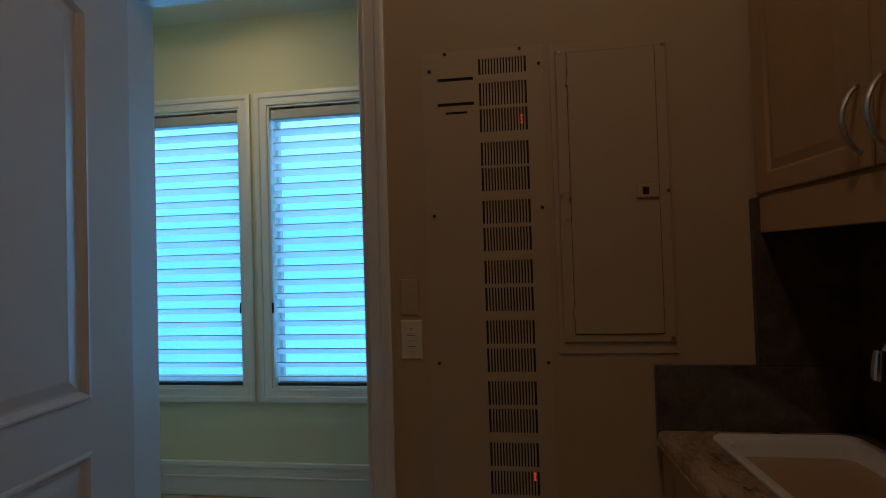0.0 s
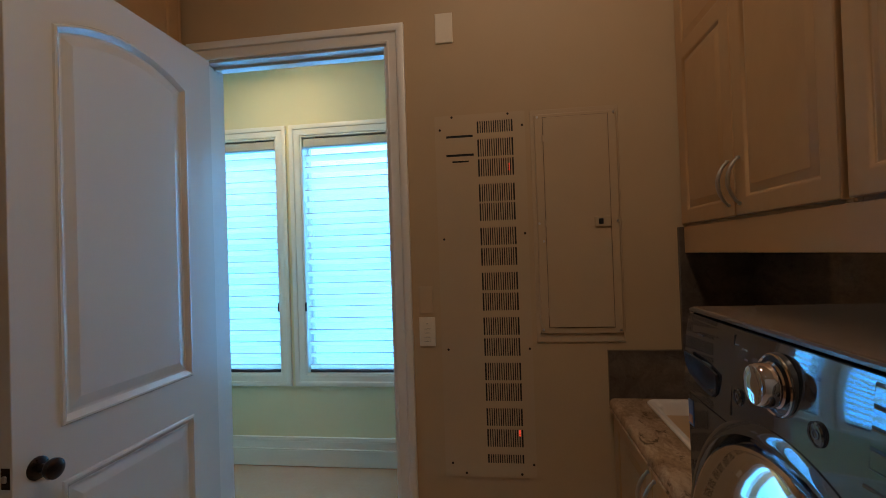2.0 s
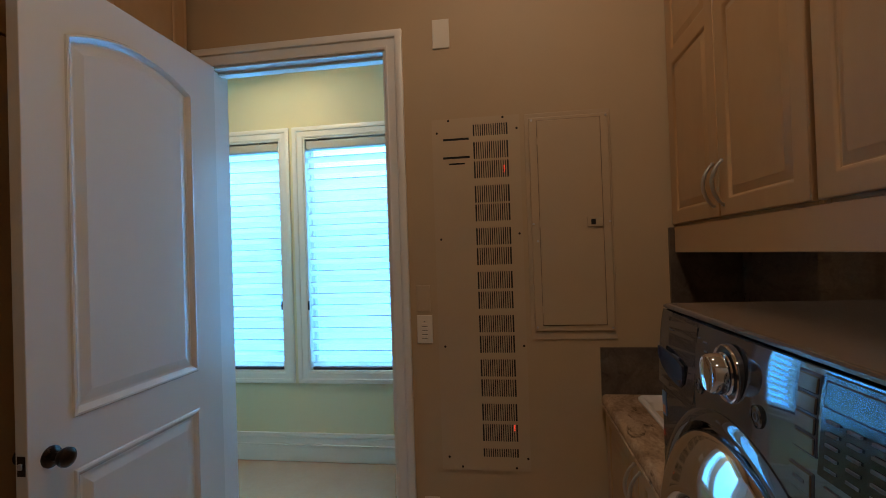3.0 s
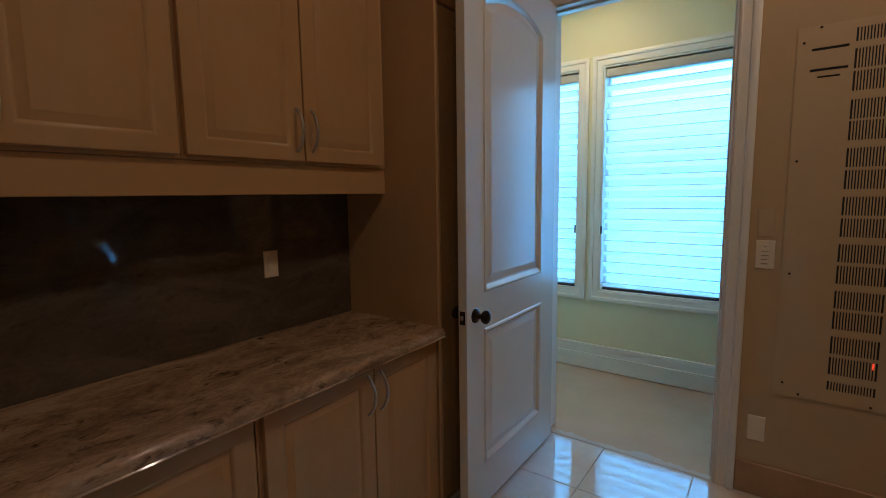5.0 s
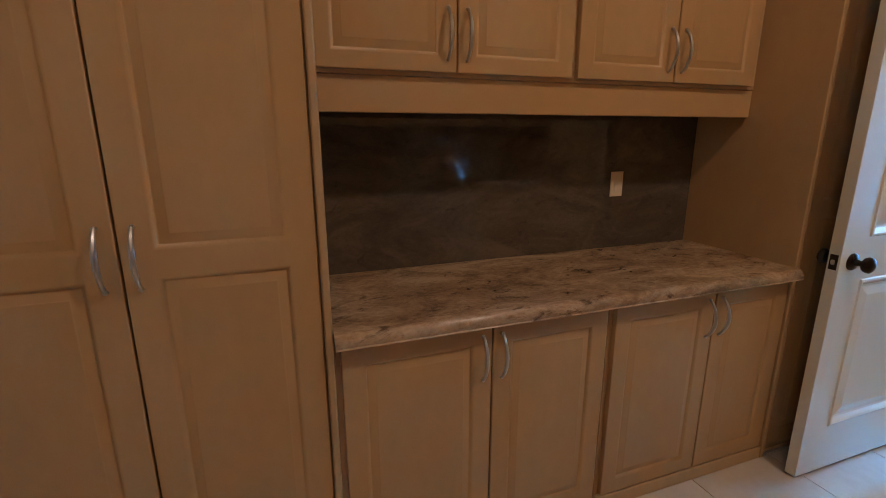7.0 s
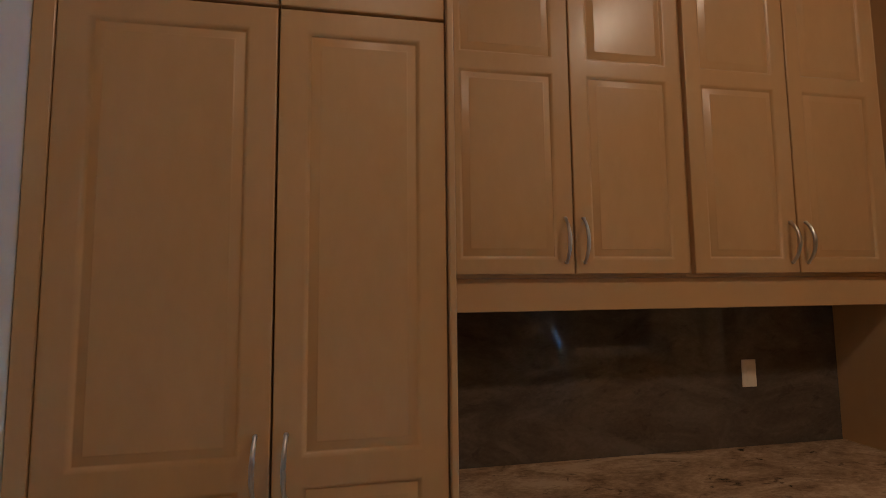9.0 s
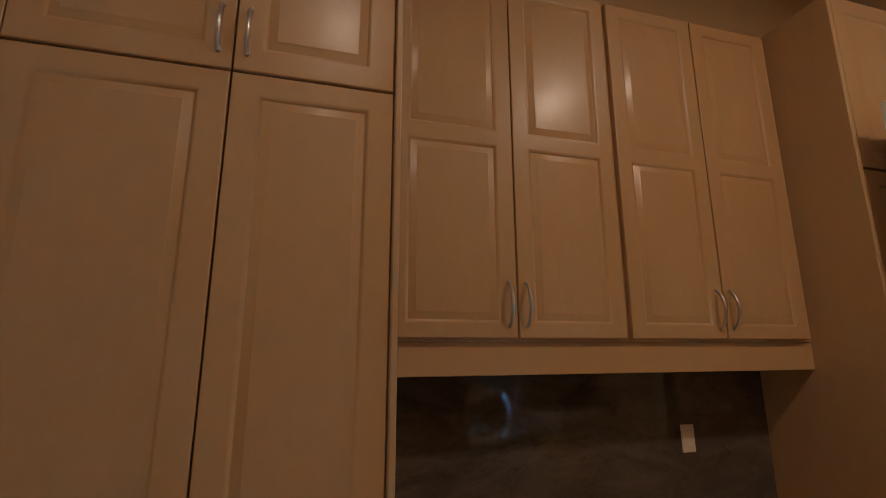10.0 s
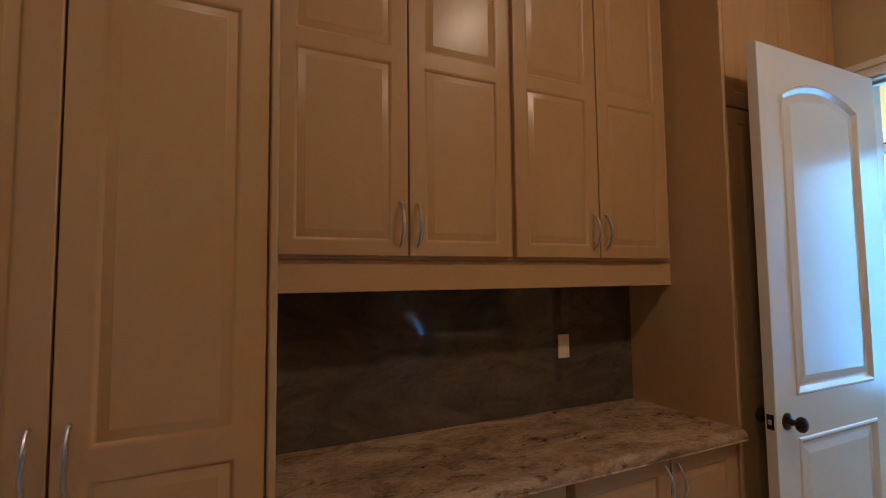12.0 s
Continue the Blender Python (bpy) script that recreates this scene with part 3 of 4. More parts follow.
# tall cabinet beside the off-white wall
tall = thing("tall_cabinet", (-1.66, -1.32, 0), "tall maple cabinet with raised-panel doors, closed", "cabinet", "maple cabinets")
carcass(tall, BACK + 0.002, TF, -1.815, -0.845, 0.0, 3.12, 1)
part("filler", boxes((TF - 0.05, TF + 0.018, -1.868, -1.817, 0.0, 3.12), bevel=0.003), MAPLE_SIDE, tall)
bm = boxes((BACK + 0.002, -1.358, -0.8445, -0.822, 0.0, 3.12), bevel=0.002)
ep = part("end_panel", bm, MAPLE_SIDE, tall, "maple end panel with a beaded front edge")
part("bead", boxes((-1.3575, -1.350, -0.8435, -0.8235, 0.0, 3.12), bevel=0.005, seg=3), MAPLE_SIDE, ep)
part("kick_board", boxes((TF - 0.04, TF - 0.002, -1.797, -0.863, 0.019, 0.060)), MAPLE_SIDE, tall)
f = facing("+x", TF + 0.001)
S = -1.292
cab_door(tall, f, -1.812, S - G, 0.065, 2.337, (1.143,), 0.068, 0.058, 0.064, (S - 0.036, 1.085, 1.235))
cab_door(tall, f, S + G, -0.848, 0.065, 2.337, (1.143,), 0.068, 0.058, 0.064, (S + 0.036, 1.085, 1.235))
cab_door(tall, f, -1.812, S - G, 2.345, 3.115, (), 0.068, 0.065, 0.07, (S - 0.036, 2.395, 2.535))
cab_door(tall, f, S + G, -0.848, 2.345, 3.115, (), 0.068, 0.065, 0.07, (S + 0.036, 2.395, 2.535))

# tall cabinet behind the open door
tr = thing("tall_cabinet", (-1.66, 1.52, 0), "tall maple cabinet behind the open door, doors closed", "cabinet", "maple cabinets")
carcass(tr, BACK + 0.002, TF, 1.064, 1.985, 0.0, 3.12, 1)
part("end_panel", boxes((BACK + 0.002, -1.358, 1.041, 1.063, 0.0, 3.12), bevel=0.003), MAPLE_SIDE, tr)
part("filler", boxes((TF - 0.03, TF + 0.010, 1.987, 2.014, 0.0, 3.12), bevel=0.002), MAPLE_SIDE, tr)
part("kick_board", boxes((TF - 0.04, TF - 0.002, 1.083, 1.966, 0.019, 0.060)), MAPLE_SIDE, tr)
f = facing("+x", TF + 0.001)
S = 1.485
for a, b in ((1.067, S - G), (S + G, 1.982)):
    cab_door(tr, f, a, b, 0.065, 2.305, (1.143,), 0.062, 0.058, 0.064)
    cab_door(tr, f, a, b, 2.315, 3.115, (), 0.062, 0.062, 0.07)

# wall cabinets over the granite niche
for y0, y1, s, m0, m1 in ((-0.820, 0.1098, -0.345, 0.006, 0.009), (0.1102, 1.0095, 0.567, 0.010, 0.010)):
    c = thing("wall_cabinet", (-1.80, (y0 + y1) / 2, 1.62), "maple wall cabinet with two tall two-panel doors", "cabinet", "maple cabinets")
    carcass(c, BACK + 0.002, UF, y0, y1, 1.622, 3.10, 1)
    f = facing("+x", UF + 0.001)
    cab_door(c, f, y0 + m0, s - G, 1.634, 3.085, (2.378,), 0.060, 0.049, 0.052, (s - 0.034, 1.675, 1.828))
    cab_door(c, f, s + G, y1 - m1, 1.634, 3.085, (2.378,), 0.060, 0.049, 0.052, (s + 0.034, 1.675, 1.828))
structure("trim_valance", boxes((-1.690, -1.662, -0.821, 1.040, 1.508, 1.621), bevel=0.002), MAPLE_EDGE, "plain maple valance under the wall cabinets", "trim")
structure("trim_scribe", boxes((UF - 0.06, UF - 0.004, 1.0105, 1.040, 1.622, 3.10), bevel=0.002), MAPLE_SIDE, "maple scribe strip beside the wall cabinet", "trim")

# base cabinets under the granite worktop
for y0, y1, s in ((-0.820, 0.134, -0.328), (0.138, 1.040, 0.624)):
    c = thing("base_cabinet", (-1.66, (y0 + y1) / 2, 0), "maple base cabinet with two raised-panel doors", "cabinet", "maple cabinets")
    carcass(c, BACK + 0.002, TF, y0, y1, 0.0, CT - 0.042, 1)
    part("kick_board", boxes((TF + 0.0005, TF + 0.021, y0 + 0.002, y1 - 0.002, 0.0, 0.060), bevel=0.003), MAPLE_SIDE, c)
    f = facing("+x", TF + 0.001)
    cab_door(c, f, y0 + 0.016, s - G, 0.068, CT - 0.052, (), 0.060, 0.055, 0.07, (s - 0.034, 0.672, 0.822))
    cab_door(c, f, s + G, y1 - 0.016, 0.068, CT - 0.052, (), 0.060, 0.055, 0.07, (s + 0.034, 0.672, 0.822))


def worktop(name, x0, x1, y0, y1, edge, label, hole=None):
    """A granite slab with an eased, slightly rough ogee front edge."""
    top = thing(name, ((x0 + x1) / 2, (y0 + y1) / 2, CT - 0.04), label, "worktop")
    bm = bmesh.new()
    prof = [(0.026, -0.040), (0.0, -0.040), (0.004, -0.036), (0.002, -0.024), (0.006, -0.014), (0.010, -0.006), (0.018, -0.001), (0.026, 0.0)]
    xs = (x1, x0) if edge > 0 else (x0, x1)
    ny = 60
    rows = []
    for j in range(ny + 1):
        y = y0 + (y1 - y0) * j / ny
        k = 0.0012 * noise.noise(Vector((y * 23, 0.3, 0.7)))
        rows.append([bm.verts.new((xs[0] - edge * (d + k * (i % 3)), y, CT + dz)) for i, (d, dz) in enumerate(prof)])
    for a, b in zip(rows, rows[1:]):
        for i in range(len(prof) - 1):
            bm.faces.new((a[i], b[i], b[i + 1], a[i + 1]))
    bm.faces.new(rows[0])
    bm.faces.new(rows[-1][::-1])
    bmesh.ops.recalc_face_normals(bm, faces=bm.faces)
    part("front_edge", bm, GRANITE, top, "", True)
    fx0 = xs[0] - edge * prof[-1][0]
    a, b = min(fx0, xs[1]), max(fx0, xs[1])
    if hole:
        h0, h1, k0, k1 = hole
        part("slab", boxes((a, b, y0, k0, CT - 0.04, CT), (a, b, k1, y1, CT - 0.04, CT), (a, h0, k0, k1, CT - 0.04, CT), (h1, b, k0, k1, CT - 0.04, CT)), GRANITE, top)
    else:
        part("slab", boxes((a, b, y0, y1, CT - 0.04, CT)), GRANITE, top)
    return top


worktop("worktop", BACK + 0.03, -1.318, -0.821, 1.040, 1, "tan and brown polished granite worktop on the base cabinets")
bs = structure("wall_splashback", boxes((BACK + 0.001, -1.925, -0.821, 1.040, CT - 0.04, 1.622), bevel=0.001), GRANITE_BS, "dark brown polished granite slab behind the worktop", "splashback")


def plate(name, f, u0, u1, v0, v1, label, kind="blank", cat="wall plate"):
    p = thing(name, f((u0 + u1) / 2, v0, 0), label, cat)
    bm = bmesh.new()

    def loop(d, w):
        return [f(u0 + d, v0 + d, w), f(u1 - d, v0 + d, w), f(u1 - d, v1 - d, w), f(u0 + d, v1 - d, w)]
    rings(bm, [loop(0, 0), loop(0, 0.003), loop(0.002, 0.0055), loop(0.005, 0.006)], True, True)
    part("cover", bm, PLASTIC if kind != "wall" else METALP, p)
    w, h, cu, cv = u1 - u0, v1 - v0, (u0 + u1) / 2, (v0 + v1) / 2

    def bit(nm, a0, a1, b0, b1, d0, d1, m, bev=0.0008):
        bm = bmesh.new()
        q = [f(a0, b0, d0), f(a1, b1, d1)]
        lo, hi = [min(a, b) for a, b in zip(*q)], [max(a, b) for a, b in zip(*q)]
        box(bm, lo[0], hi[0], lo[1], hi[1], lo[2], hi[2], bev)
        return part(nm, bm, m, p)
    if kind == "outlet":
        bit("insert", cu - 0.017, cu + 0.017, cv - 0.034, cv + 0.034, 0.005, 0.0075, PLASTIC)
        for dv in (0.017, -0.017):
            for du in (-0.006, 0.006):
                bit("slot", cu + du - 0.0012, cu + du + 0.0012, cv + dv - 0.004, cv + dv + 0.004, 0.006, 0.0078, BLACK, 0)
    if kind == "keypad":
        bit("insert", cu - 0.021, cu + 0.021, cv - 0.047, cv + 0.047, 0.005, 0.007, PLASTIC)
        for k in range(4):
            v = cv + 0.022 - k * 0.019
            bit("button", cu - 0.013, cu + 0.013, v - 0.0065, v + 0.0065, 0.0062, 0.0095, PLASTIC)
            # black strip laid on the insert as the shade below each button
            bit("gap", cu - 0.0145, cu + 0.0145, v - 0.0085, v - 0.0070, 0.0068, 0.0075, BLACK, 0)
        bit("lamp", cu - 0.004, cu + 0.004, cv + 0.036, cv + 0.039, 0.0065, 0.0076, GREYINK, 0)
    if kind == "rocker":
        bit("insert", cu - 0.016, cu + 0.016, cv - 0.033, cv + 0.033, 0.005, 0.0085, PLASTIC)
    for dv in (h / 2 - 0.012, -h / 2 + 0.012):
        bm = bmesh.new()
        a, b = Vector(f(cu, cv + dv, 0.005)), Vector(f(cu, cv + dv, 0.0072))
        tube(bm, [a, b], 0.0028, 10)
        part("screw", bm, PLASTIC if kind != "wall" else METALP, p)
    return p


plate("wall_outlet", facing("+x", -1.925), 0.547, 0.615, 1.152, 1.268, "ivory outlet plate on the dark granite", "rocker", "outlet")
N = facing("-y", WY)
plate("blank_plate", N, -0.217, -0.152, 1.285, 1.410, "blank wall plate painted tan like the wall", "wall")
plate("keypad_switch", N, -0.219, -0.144, 1.133, 1.267, "ivory keypad switch with four buttons", "keypad", "switch")
plate("blank_plate", N, -0.100, -0.018, 2.536, 2.676, "ivory blank plate high on the tan wall", "blank")
plate("wall_outlet", N, -0.208, -0.135, 0.281, 0.406, "ivory wall plate low beside the door casing", "rocker", "outlet")

# ---------------- slotted equipment cover ----------------
cv = thing("equipment_cover", (0.09, WY, 0.54), "tall tan metal cover with rows of vent slots", "access panel")
PX0, PX1, PZ0, PZ1 = -0.116, 0.296, 0.540, 2.195
GX0, GX1 = 0.079, 0.241
tops = [2.161, 2.078, 1.987, 1.872, 1.784, 1.672, 1.579, 1.467, 1.374, 1.263, 1.168, 1.057, 0.964, 0.851, 0.756, 0.643]
high = [0.055] + [0.080] * 14 + [0.040]
y0, y1 = WY - 0.007, WY - 0.0045
SL = [(-0.064, 0.059, 2.0965, 0.011), (-0.066, 0.061, 2.0100, 0.011), (-0.039, 0.037, 1.9800, 0.008)]
# near-black sheet standing in for the darkness behind the open slots
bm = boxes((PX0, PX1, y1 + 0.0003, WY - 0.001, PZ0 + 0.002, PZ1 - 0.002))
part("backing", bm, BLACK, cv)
bm = boxes((PX0, -0.066, y0, y1, PZ0, PZ1), (GX1, PX1, y0, y1, PZ0, PZ1), (0.061, GX0, y0, y1, PZ0, PZ1))
z = PZ1
for a, b, c, h in SL:      # strips of sheet round the three cut marks
    box(bm, -0.066, 0.061, y0, y1, c + h / 2, z)
    if a > -0.066 + 1e-6:
        box(bm, -0.066, a, y0, y1, c - h / 2, c + h / 2)
    if b < 0.061 - 1e-6:
        box(bm, b, 0.061, y0, y1, c - h / 2, c + h / 2)
    z = c - h / 2
box(bm, -0.066, 0.061, y0, y1, PZ0, z)
z = PZ1
for t, h in zip(tops, high):
    box(bm, GX0, GX1, y0, y1, t, z)
    z = t - h
box(bm, GX0, GX1, y0, y1, PZ0, z)
part("sheet", bm, METALP, cv)
for t, h in zip(tops, high):
    bm = bmesh.new()
    n = 16
    p = (GX1 - GX0) / n
    for k in range(1, n):
        x = GX0 + k * p
        box(bm, x - 0.0027, x + 0.0027, y0 + 0.0002, y1, t - h, t)
    part("grille", bm, METALP, cv)
for x, z in ((0.2265, 0.7265), (0.2265, 0.7365), (0.2265, 0.7465), (0.2205, 1.9300), (0.2205, 1.9420), (0.2205, 1.9540)):
    part("indicator", boxes((x - 0.0030, x + 0.0030, y0 - 0.0012, y1 + 0.0004, z, z + 0.006), bevel=0.0006), RED, cv, "small red indicator light")
for x, z in ((-0.092, 2.130), (-0.036, 2.186), (0.220, 2.186), (0.283, 2.130), (-0.088, 1.625), (0.280, 1.64), (-0.085, 1.118), (0.283, 1.12), (-0.082, 0.60), (0.284, 0.60), (-0.02, 0.556), (0.23, 0.556)):
    bm = bmesh.new()
    tube(bm, [(x, y0 + 0.001, z), (x, y0 - 0.0025, z)], 0.0055, 10)
    part("screw", bm, BRONZE, cv, "dark screw head")

# ---------------- breaker panel ----------------
bp = thing("breaker_panel", (0.513, WY, 1.15), "tan painted electrical breaker panel, door shut", "breaker panel")
part("flange", boxes((0.318, 0.700, WY - 0.005, WY - 0.001, 1.148, 2.192), bevel=0.0015), METALP, bp)
part("trim_cover", boxes((0.335, 0.692, WY - 0.013, WY - 0.005, 1.186, 2.172), bevel=0.005, seg=2), METALP, bp)
d = part("door", boxes((0.374, 0.654, WY - 0.018, WY - 0.0125, 1.215, 2.154), bevel=0.002), METALP, bp)
# thin dark strips draw the shaded joint round the shut door
part("gap", boxes((0.3722, 0.3735, WY - 0.0140, WY - 0.0128, 1.213, 2.156), (0.6545, 0.6558, WY - 0.0140, WY - 0.0128, 1.213, 2.156), (0.3735, 0.6545, WY - 0.0140, WY - 0.0128, 2.1545, 2.1556), (0.3735, 0.6545, WY - 0.0140, WY - 0.0128, 1.2125, 1.2145)), SEAM_SHADE, bp)
lt = part("latch", boxes((0.583, 0.652, WY - 0.024, WY - 0.0175, 1.657, 1.702), bevel=0.002), METALP, d)
part("latch_slot", boxes((0.600, 0.620, WY - 0.0246, WY - 0.0236, 1.667, 1.692), bevel=0.0003), BLACK, lt)
for z in (2.060, 1.68, 1.285):
    bm = bmesh.new()
    tube(bm, [(0.3715, WY - 0.016, z - 0.016), (0.3715, WY - 0.016, z + 0.016)], 0.0045, 8)
    part("hinge", bm, METALP, bp, "", True)
for x, z in ((0.350, 2.158), (0.680, 2.160), (0.345, 1.68), (0.683, 1.68), (0.347, 1.205), (0.680, 1.20), (0.362, 1.60)):
    bm = bmesh.new()
    tube(bm, [(x, WY - 0.012, z), (x, WY - 0.016, z)], 0.0055, 10)
    part("screw", bm, NICKEL, bp)

# ---------------- sink side ----------------
RF = 0.651
sinkb = thing("sink_cabinet", (0.95, 1.49, 0), "maple sink base cabinet with two doors", "cabinet", "maple cabinets")
carcass(sinkb, RF, RIGHT - 0.002, 0.935, WY - 0.03, 0.0, CT - 0.042, -1)
part("filler", boxes((RF - 0.018, RF + 0.03, WY - 0.0295, WY - 0.014, 0.0, CT - 0.042), bevel=0.002), MAPLE_SIDE, sinkb)
f = facing("-x", RF - 0.001)
S = 1.475
cab_door(sinkb, f, -2.000, -S - G, 0.068, CT - 0.052, (), 0.060, 0.055, 0.07, (-S - 0.034, 0.672, 0.822))
cab_door(sinkb, f, -S + G, -0.945, 0.068, CT - 0.052, (), 0.060, 0.055, 0.07, (-S + 0.034, 0.672, 0.822))
worktop("worktop", 0.613, RIGHT - 0.028, 0.930, WY - 0.022, -1, "tan and brown granite worktop with a drop-in sink", (0.775, 1.140, 1.235, 1.945))
sp = structure("wall_splashback_side", boxes((0.620, RIGHT - 0.001, WY - 0.021, WY - 0.001, CT - 0.04, 1.112), (0.930, RIGHT - 0.001, WY - 0.021, WY - 0.001, 1.1125, 1.640), bevel=0.001), GRANITE_BS,
               "brown granite side splash stepping up under the wall cabinet", "splashback")
structure("wall_splashback_back", boxes((RIGHT - 0.027, RIGHT - 0.001, -0.55, WY - 0.022, CT - 0.04, 1.640), bevel=0.001), GRANITE_BS, "dark brown granite slab behind sink and washer", "splashback")
sink = thing("sink", (0.957, 1.59, CT), "white porcelain drop-in laundry sink", "sink")
bm = bmesh.new()


def rr(x0, x1, y0, y1, r, z, n=6):
    out = []
    for cx, cy, a in ((x1 - r, y1 - r, 0), (x0 + r, y1 - r, 90), (x0 + r, y0 + r, 180), (x1 - r, y0 + r, 270)):
        out += [(cx + r * math.cos(radians(a + 90 * i / n)), cy + r * math.sin(radians(a + 90 * i / n)), z) for i in range(n + 1)]
    return out


X0, X1, Y0, Y1 = 0.752, 1.162, 1.210, 1.968
rings(bm, [rr(X0, X1, Y0, Y1, 0.035, CT + 0.001), rr(X0, X1, Y0, Y1, 0.035, CT + 0.008), rr(X0 + 0.006, X1 - 0.006, Y0 + 0.006, Y1 - 0.006, 0.032, CT + 0.014),
           rr(X0 + 0.022, X1 - 0.022, Y0 + 0.022, Y1 - 0.022, 0.03, CT + 0.012), rr(X0 + 0.034, X1 - 0.034, Y0 + 0.034, Y1 - 0.034, 0.04, CT - 0.005),
           rr(X0 + 0.050, X1 - 0.050, Y0 + 0.050, Y1 - 0.050, 0.05, CT - 0.16), rr(X0 + 0.085, X1 - 0.085, Y0 + 0.085, Y1 - 0.085, 0.04, CT - 0.195)])
part("bowl", bm, PORCELAIN, sink, "", True)
bm = bmesh.new()
lathe(bm, Matrix.Translation((0.957, 1.59, CT - 0.195)), [(0.045, 0.0), (0.042, 0.004), (0.03, 0.003), (0.012, 0.001)], 24)
part("drain", bm, CHROME, sink, "", True)
fc = thing("faucet", (1.190, 1.60, CT), "dark chrome gooseneck sink faucet", "faucet")
bm = bmesh.new()
lathe(bm, Matrix.Translation((1.190, 1.60, CT)), [(0.028, 0.0), (0.028, 0.006), (0.020, 0.012), (0.018, 0.07), (0.014, 0.08)], 24)
part("base", bm, CHROME, fc, "", True)
bm = bmesh.new()
pts = [(1.190, 1.60, CT + 0.07), (1.190, 1.60, 1.20)] + [(1.100 + 0.09 * math.cos(a), 1.60 + 0.02 * (1 - math.cos(a)), 1.20 + 0.09 * math.sin(a)) for a in [math.pi * k / 10 for k in range(1, 11)]] + [(1.008, 1.642, 1.185)]
tube(bm, pts, 0.0115, 12)
tube(bm, [(1.008, 1.642, 1.235), (1.006, 1.643, 1.20), (1.004, 1.644, 1.165)], [0.015, 0.019, 0.019], 14)
part("spout", bm, CHROME, fc, "", True)
bm = bmesh.new()
tube(bm, [(1.190, 1.585, CT + 0.05), (1.190, 1.54, CT + 0.065), (1.190, 1.51, CT + 0.095)], [0.009, 0.007, 0.006], 10)
part("lever", bm, CHROME, fc, "", True)

# wall cabinets over sink and washer
RU = 0.968
for y0, y1, s in ((1.062, 2.030, 1.552), (0.094, 1.052, 0.572), (-0.55, 0.084, -0.235)):
    c = thing("wall_cabinet", (1.10, (y0 + y1) / 2, 1.62), "maple wall cabinet above the sink and washer", "cabinet", "maple cabinets")
    carcass(c, RU, RIGHT - 0.002, y0, y1, 1.6425, 3.10, -1)
    f = facing("-x", RU - 0.001)
    cab_door(c, f, -(y1 - 0.006), -(s + G), 1.652, 3.085, (2.372,), 0.062, 0.052, 0.054, (-(s + 0.036), 1.690, 1.838))
    cab_door(c, f, -(s - G), -(y0 + 0.006), 1.652, 3.085, (2.372,), 0.062, 0.052, 0.054, (-(s - 0.036), 1.690, 1.838))
structure("trim_valance_east", boxes((0.952, 0.978, -0.55, WY - 0.002, 1.530, 1.6415), bevel=0.002), MAPLE_EDGE, "plain maple valance over the sink side", "trim")

# ---------------- washer on its pedestal ----------------
XF, YA, YB, ZT = 0.542, 0.240, 0.932, 1.422
wa = thing("washing_machine", (0.86, (YA + YB) / 2, 0), "graphite front-load washing machine on a drawer pedestal", "washing machine")
part("pedestal", boxes((XF + 0.03, 1.20, YA + 0.004, YB - 0.004, 0.0, 0.385), bevel=0.012), STEEL, wa)
part("drawer_front", boxes((XF + 0.008, XF + 0.0295, YA + 0.012, YB - 0.012, 0.03, 0.375), bevel=0.008), STEEL, wa)
part("body", boxes((XF + 0.045, 1.205, YA, YB, 0.387, ZT - 0.002), bevel=0.004), STEEL, wa)
part("front_panel", boxes((XF + 0.010, XF + 0.0445, YA + 0.002, YB - 0.002, 0.390, 1.262), bevel=0.008), STEEL, wa)
part("lid", boxes((XF + 0.019, 1.205, YA + 0.001, YB - 0.001, ZT - 0.0015, ZT + 0.010), bevel=0.008, seg=3), TOPST, wa, "glossy dark top")
part("rear_strip", boxes((1.150, 1.205, YA + 0.02, YB - 0.02, ZT + 0.0125, ZT + 0.020), bevel=0.004), CHROME, wa)


def fascia_x(y, z):
    """The fascia leans back towards its top and bows gently outwards."""
    s = (y - (YA + YB) / 2) / (YB - YA) * 2
    q = (z - 1.265) / 0.16
    return XF - 0.002 + 0.008 * s * s + 0.050 * (z - 1.265) + 0.008 * max(0.0, q) ** 4


ny, nz = 28, 14
bm = bmesh.new()
gr = []
for i in range(ny + 1):
    y = YA + 0.001 + (YB - YA - 0.002) * i / ny
    gr.append([bm.verts.new((fascia_x(y, 1.265 + 0.155 * j / nz), y, 1.265 + 0.155 * j / nz)) for j in range(nz + 1)])
for a, b in zip(gr, gr[1:]):
    for j in range(nz):
        bm.faces.new((a[j], a[j + 1], b[j + 1], b[j]))
ex = bmesh.ops.extrude_face_region(bm, geom=list(bm.faces))
for v in ex["geom"]:
    if isinstance(v, bmesh.types.BMVert):
        v.co.x = XF + 0.046
bmesh.ops.recalc_face_normals(bm, faces=bm.faces)
part("fascia", bm, STEEL, wa, "blue-grey metallic control fascia", True)


def on_fascia(y, z, lift=0.0):
    """A frame on the fascia whose z points out to the room."""
    x = fascia_x(y, z)
    return Matrix.Translation((x - lift, y, z)) @ Matrix.Rotation(-math.pi / 2, 4, "Y")


def pad(name, y0, y1, z0, z1, out, m, bev=0.001, parent=None, label="", sink_in=0.006):
    x = fascia_x((y0 + y1) / 2, (z0 + z1) / 2)
    bm = boxes((x - out * 0.55, x + sink_in, min(y0, y1), max(y0, y1), z0, z1), bevel=min(bev, 0.0012))
    for v in bm.verts:      # follow the lean and bow of the fascia
        v.co.x += fascia_x(v.co.y, v.co.z) - x
    return part(name, bm, m, parent or wa, label)


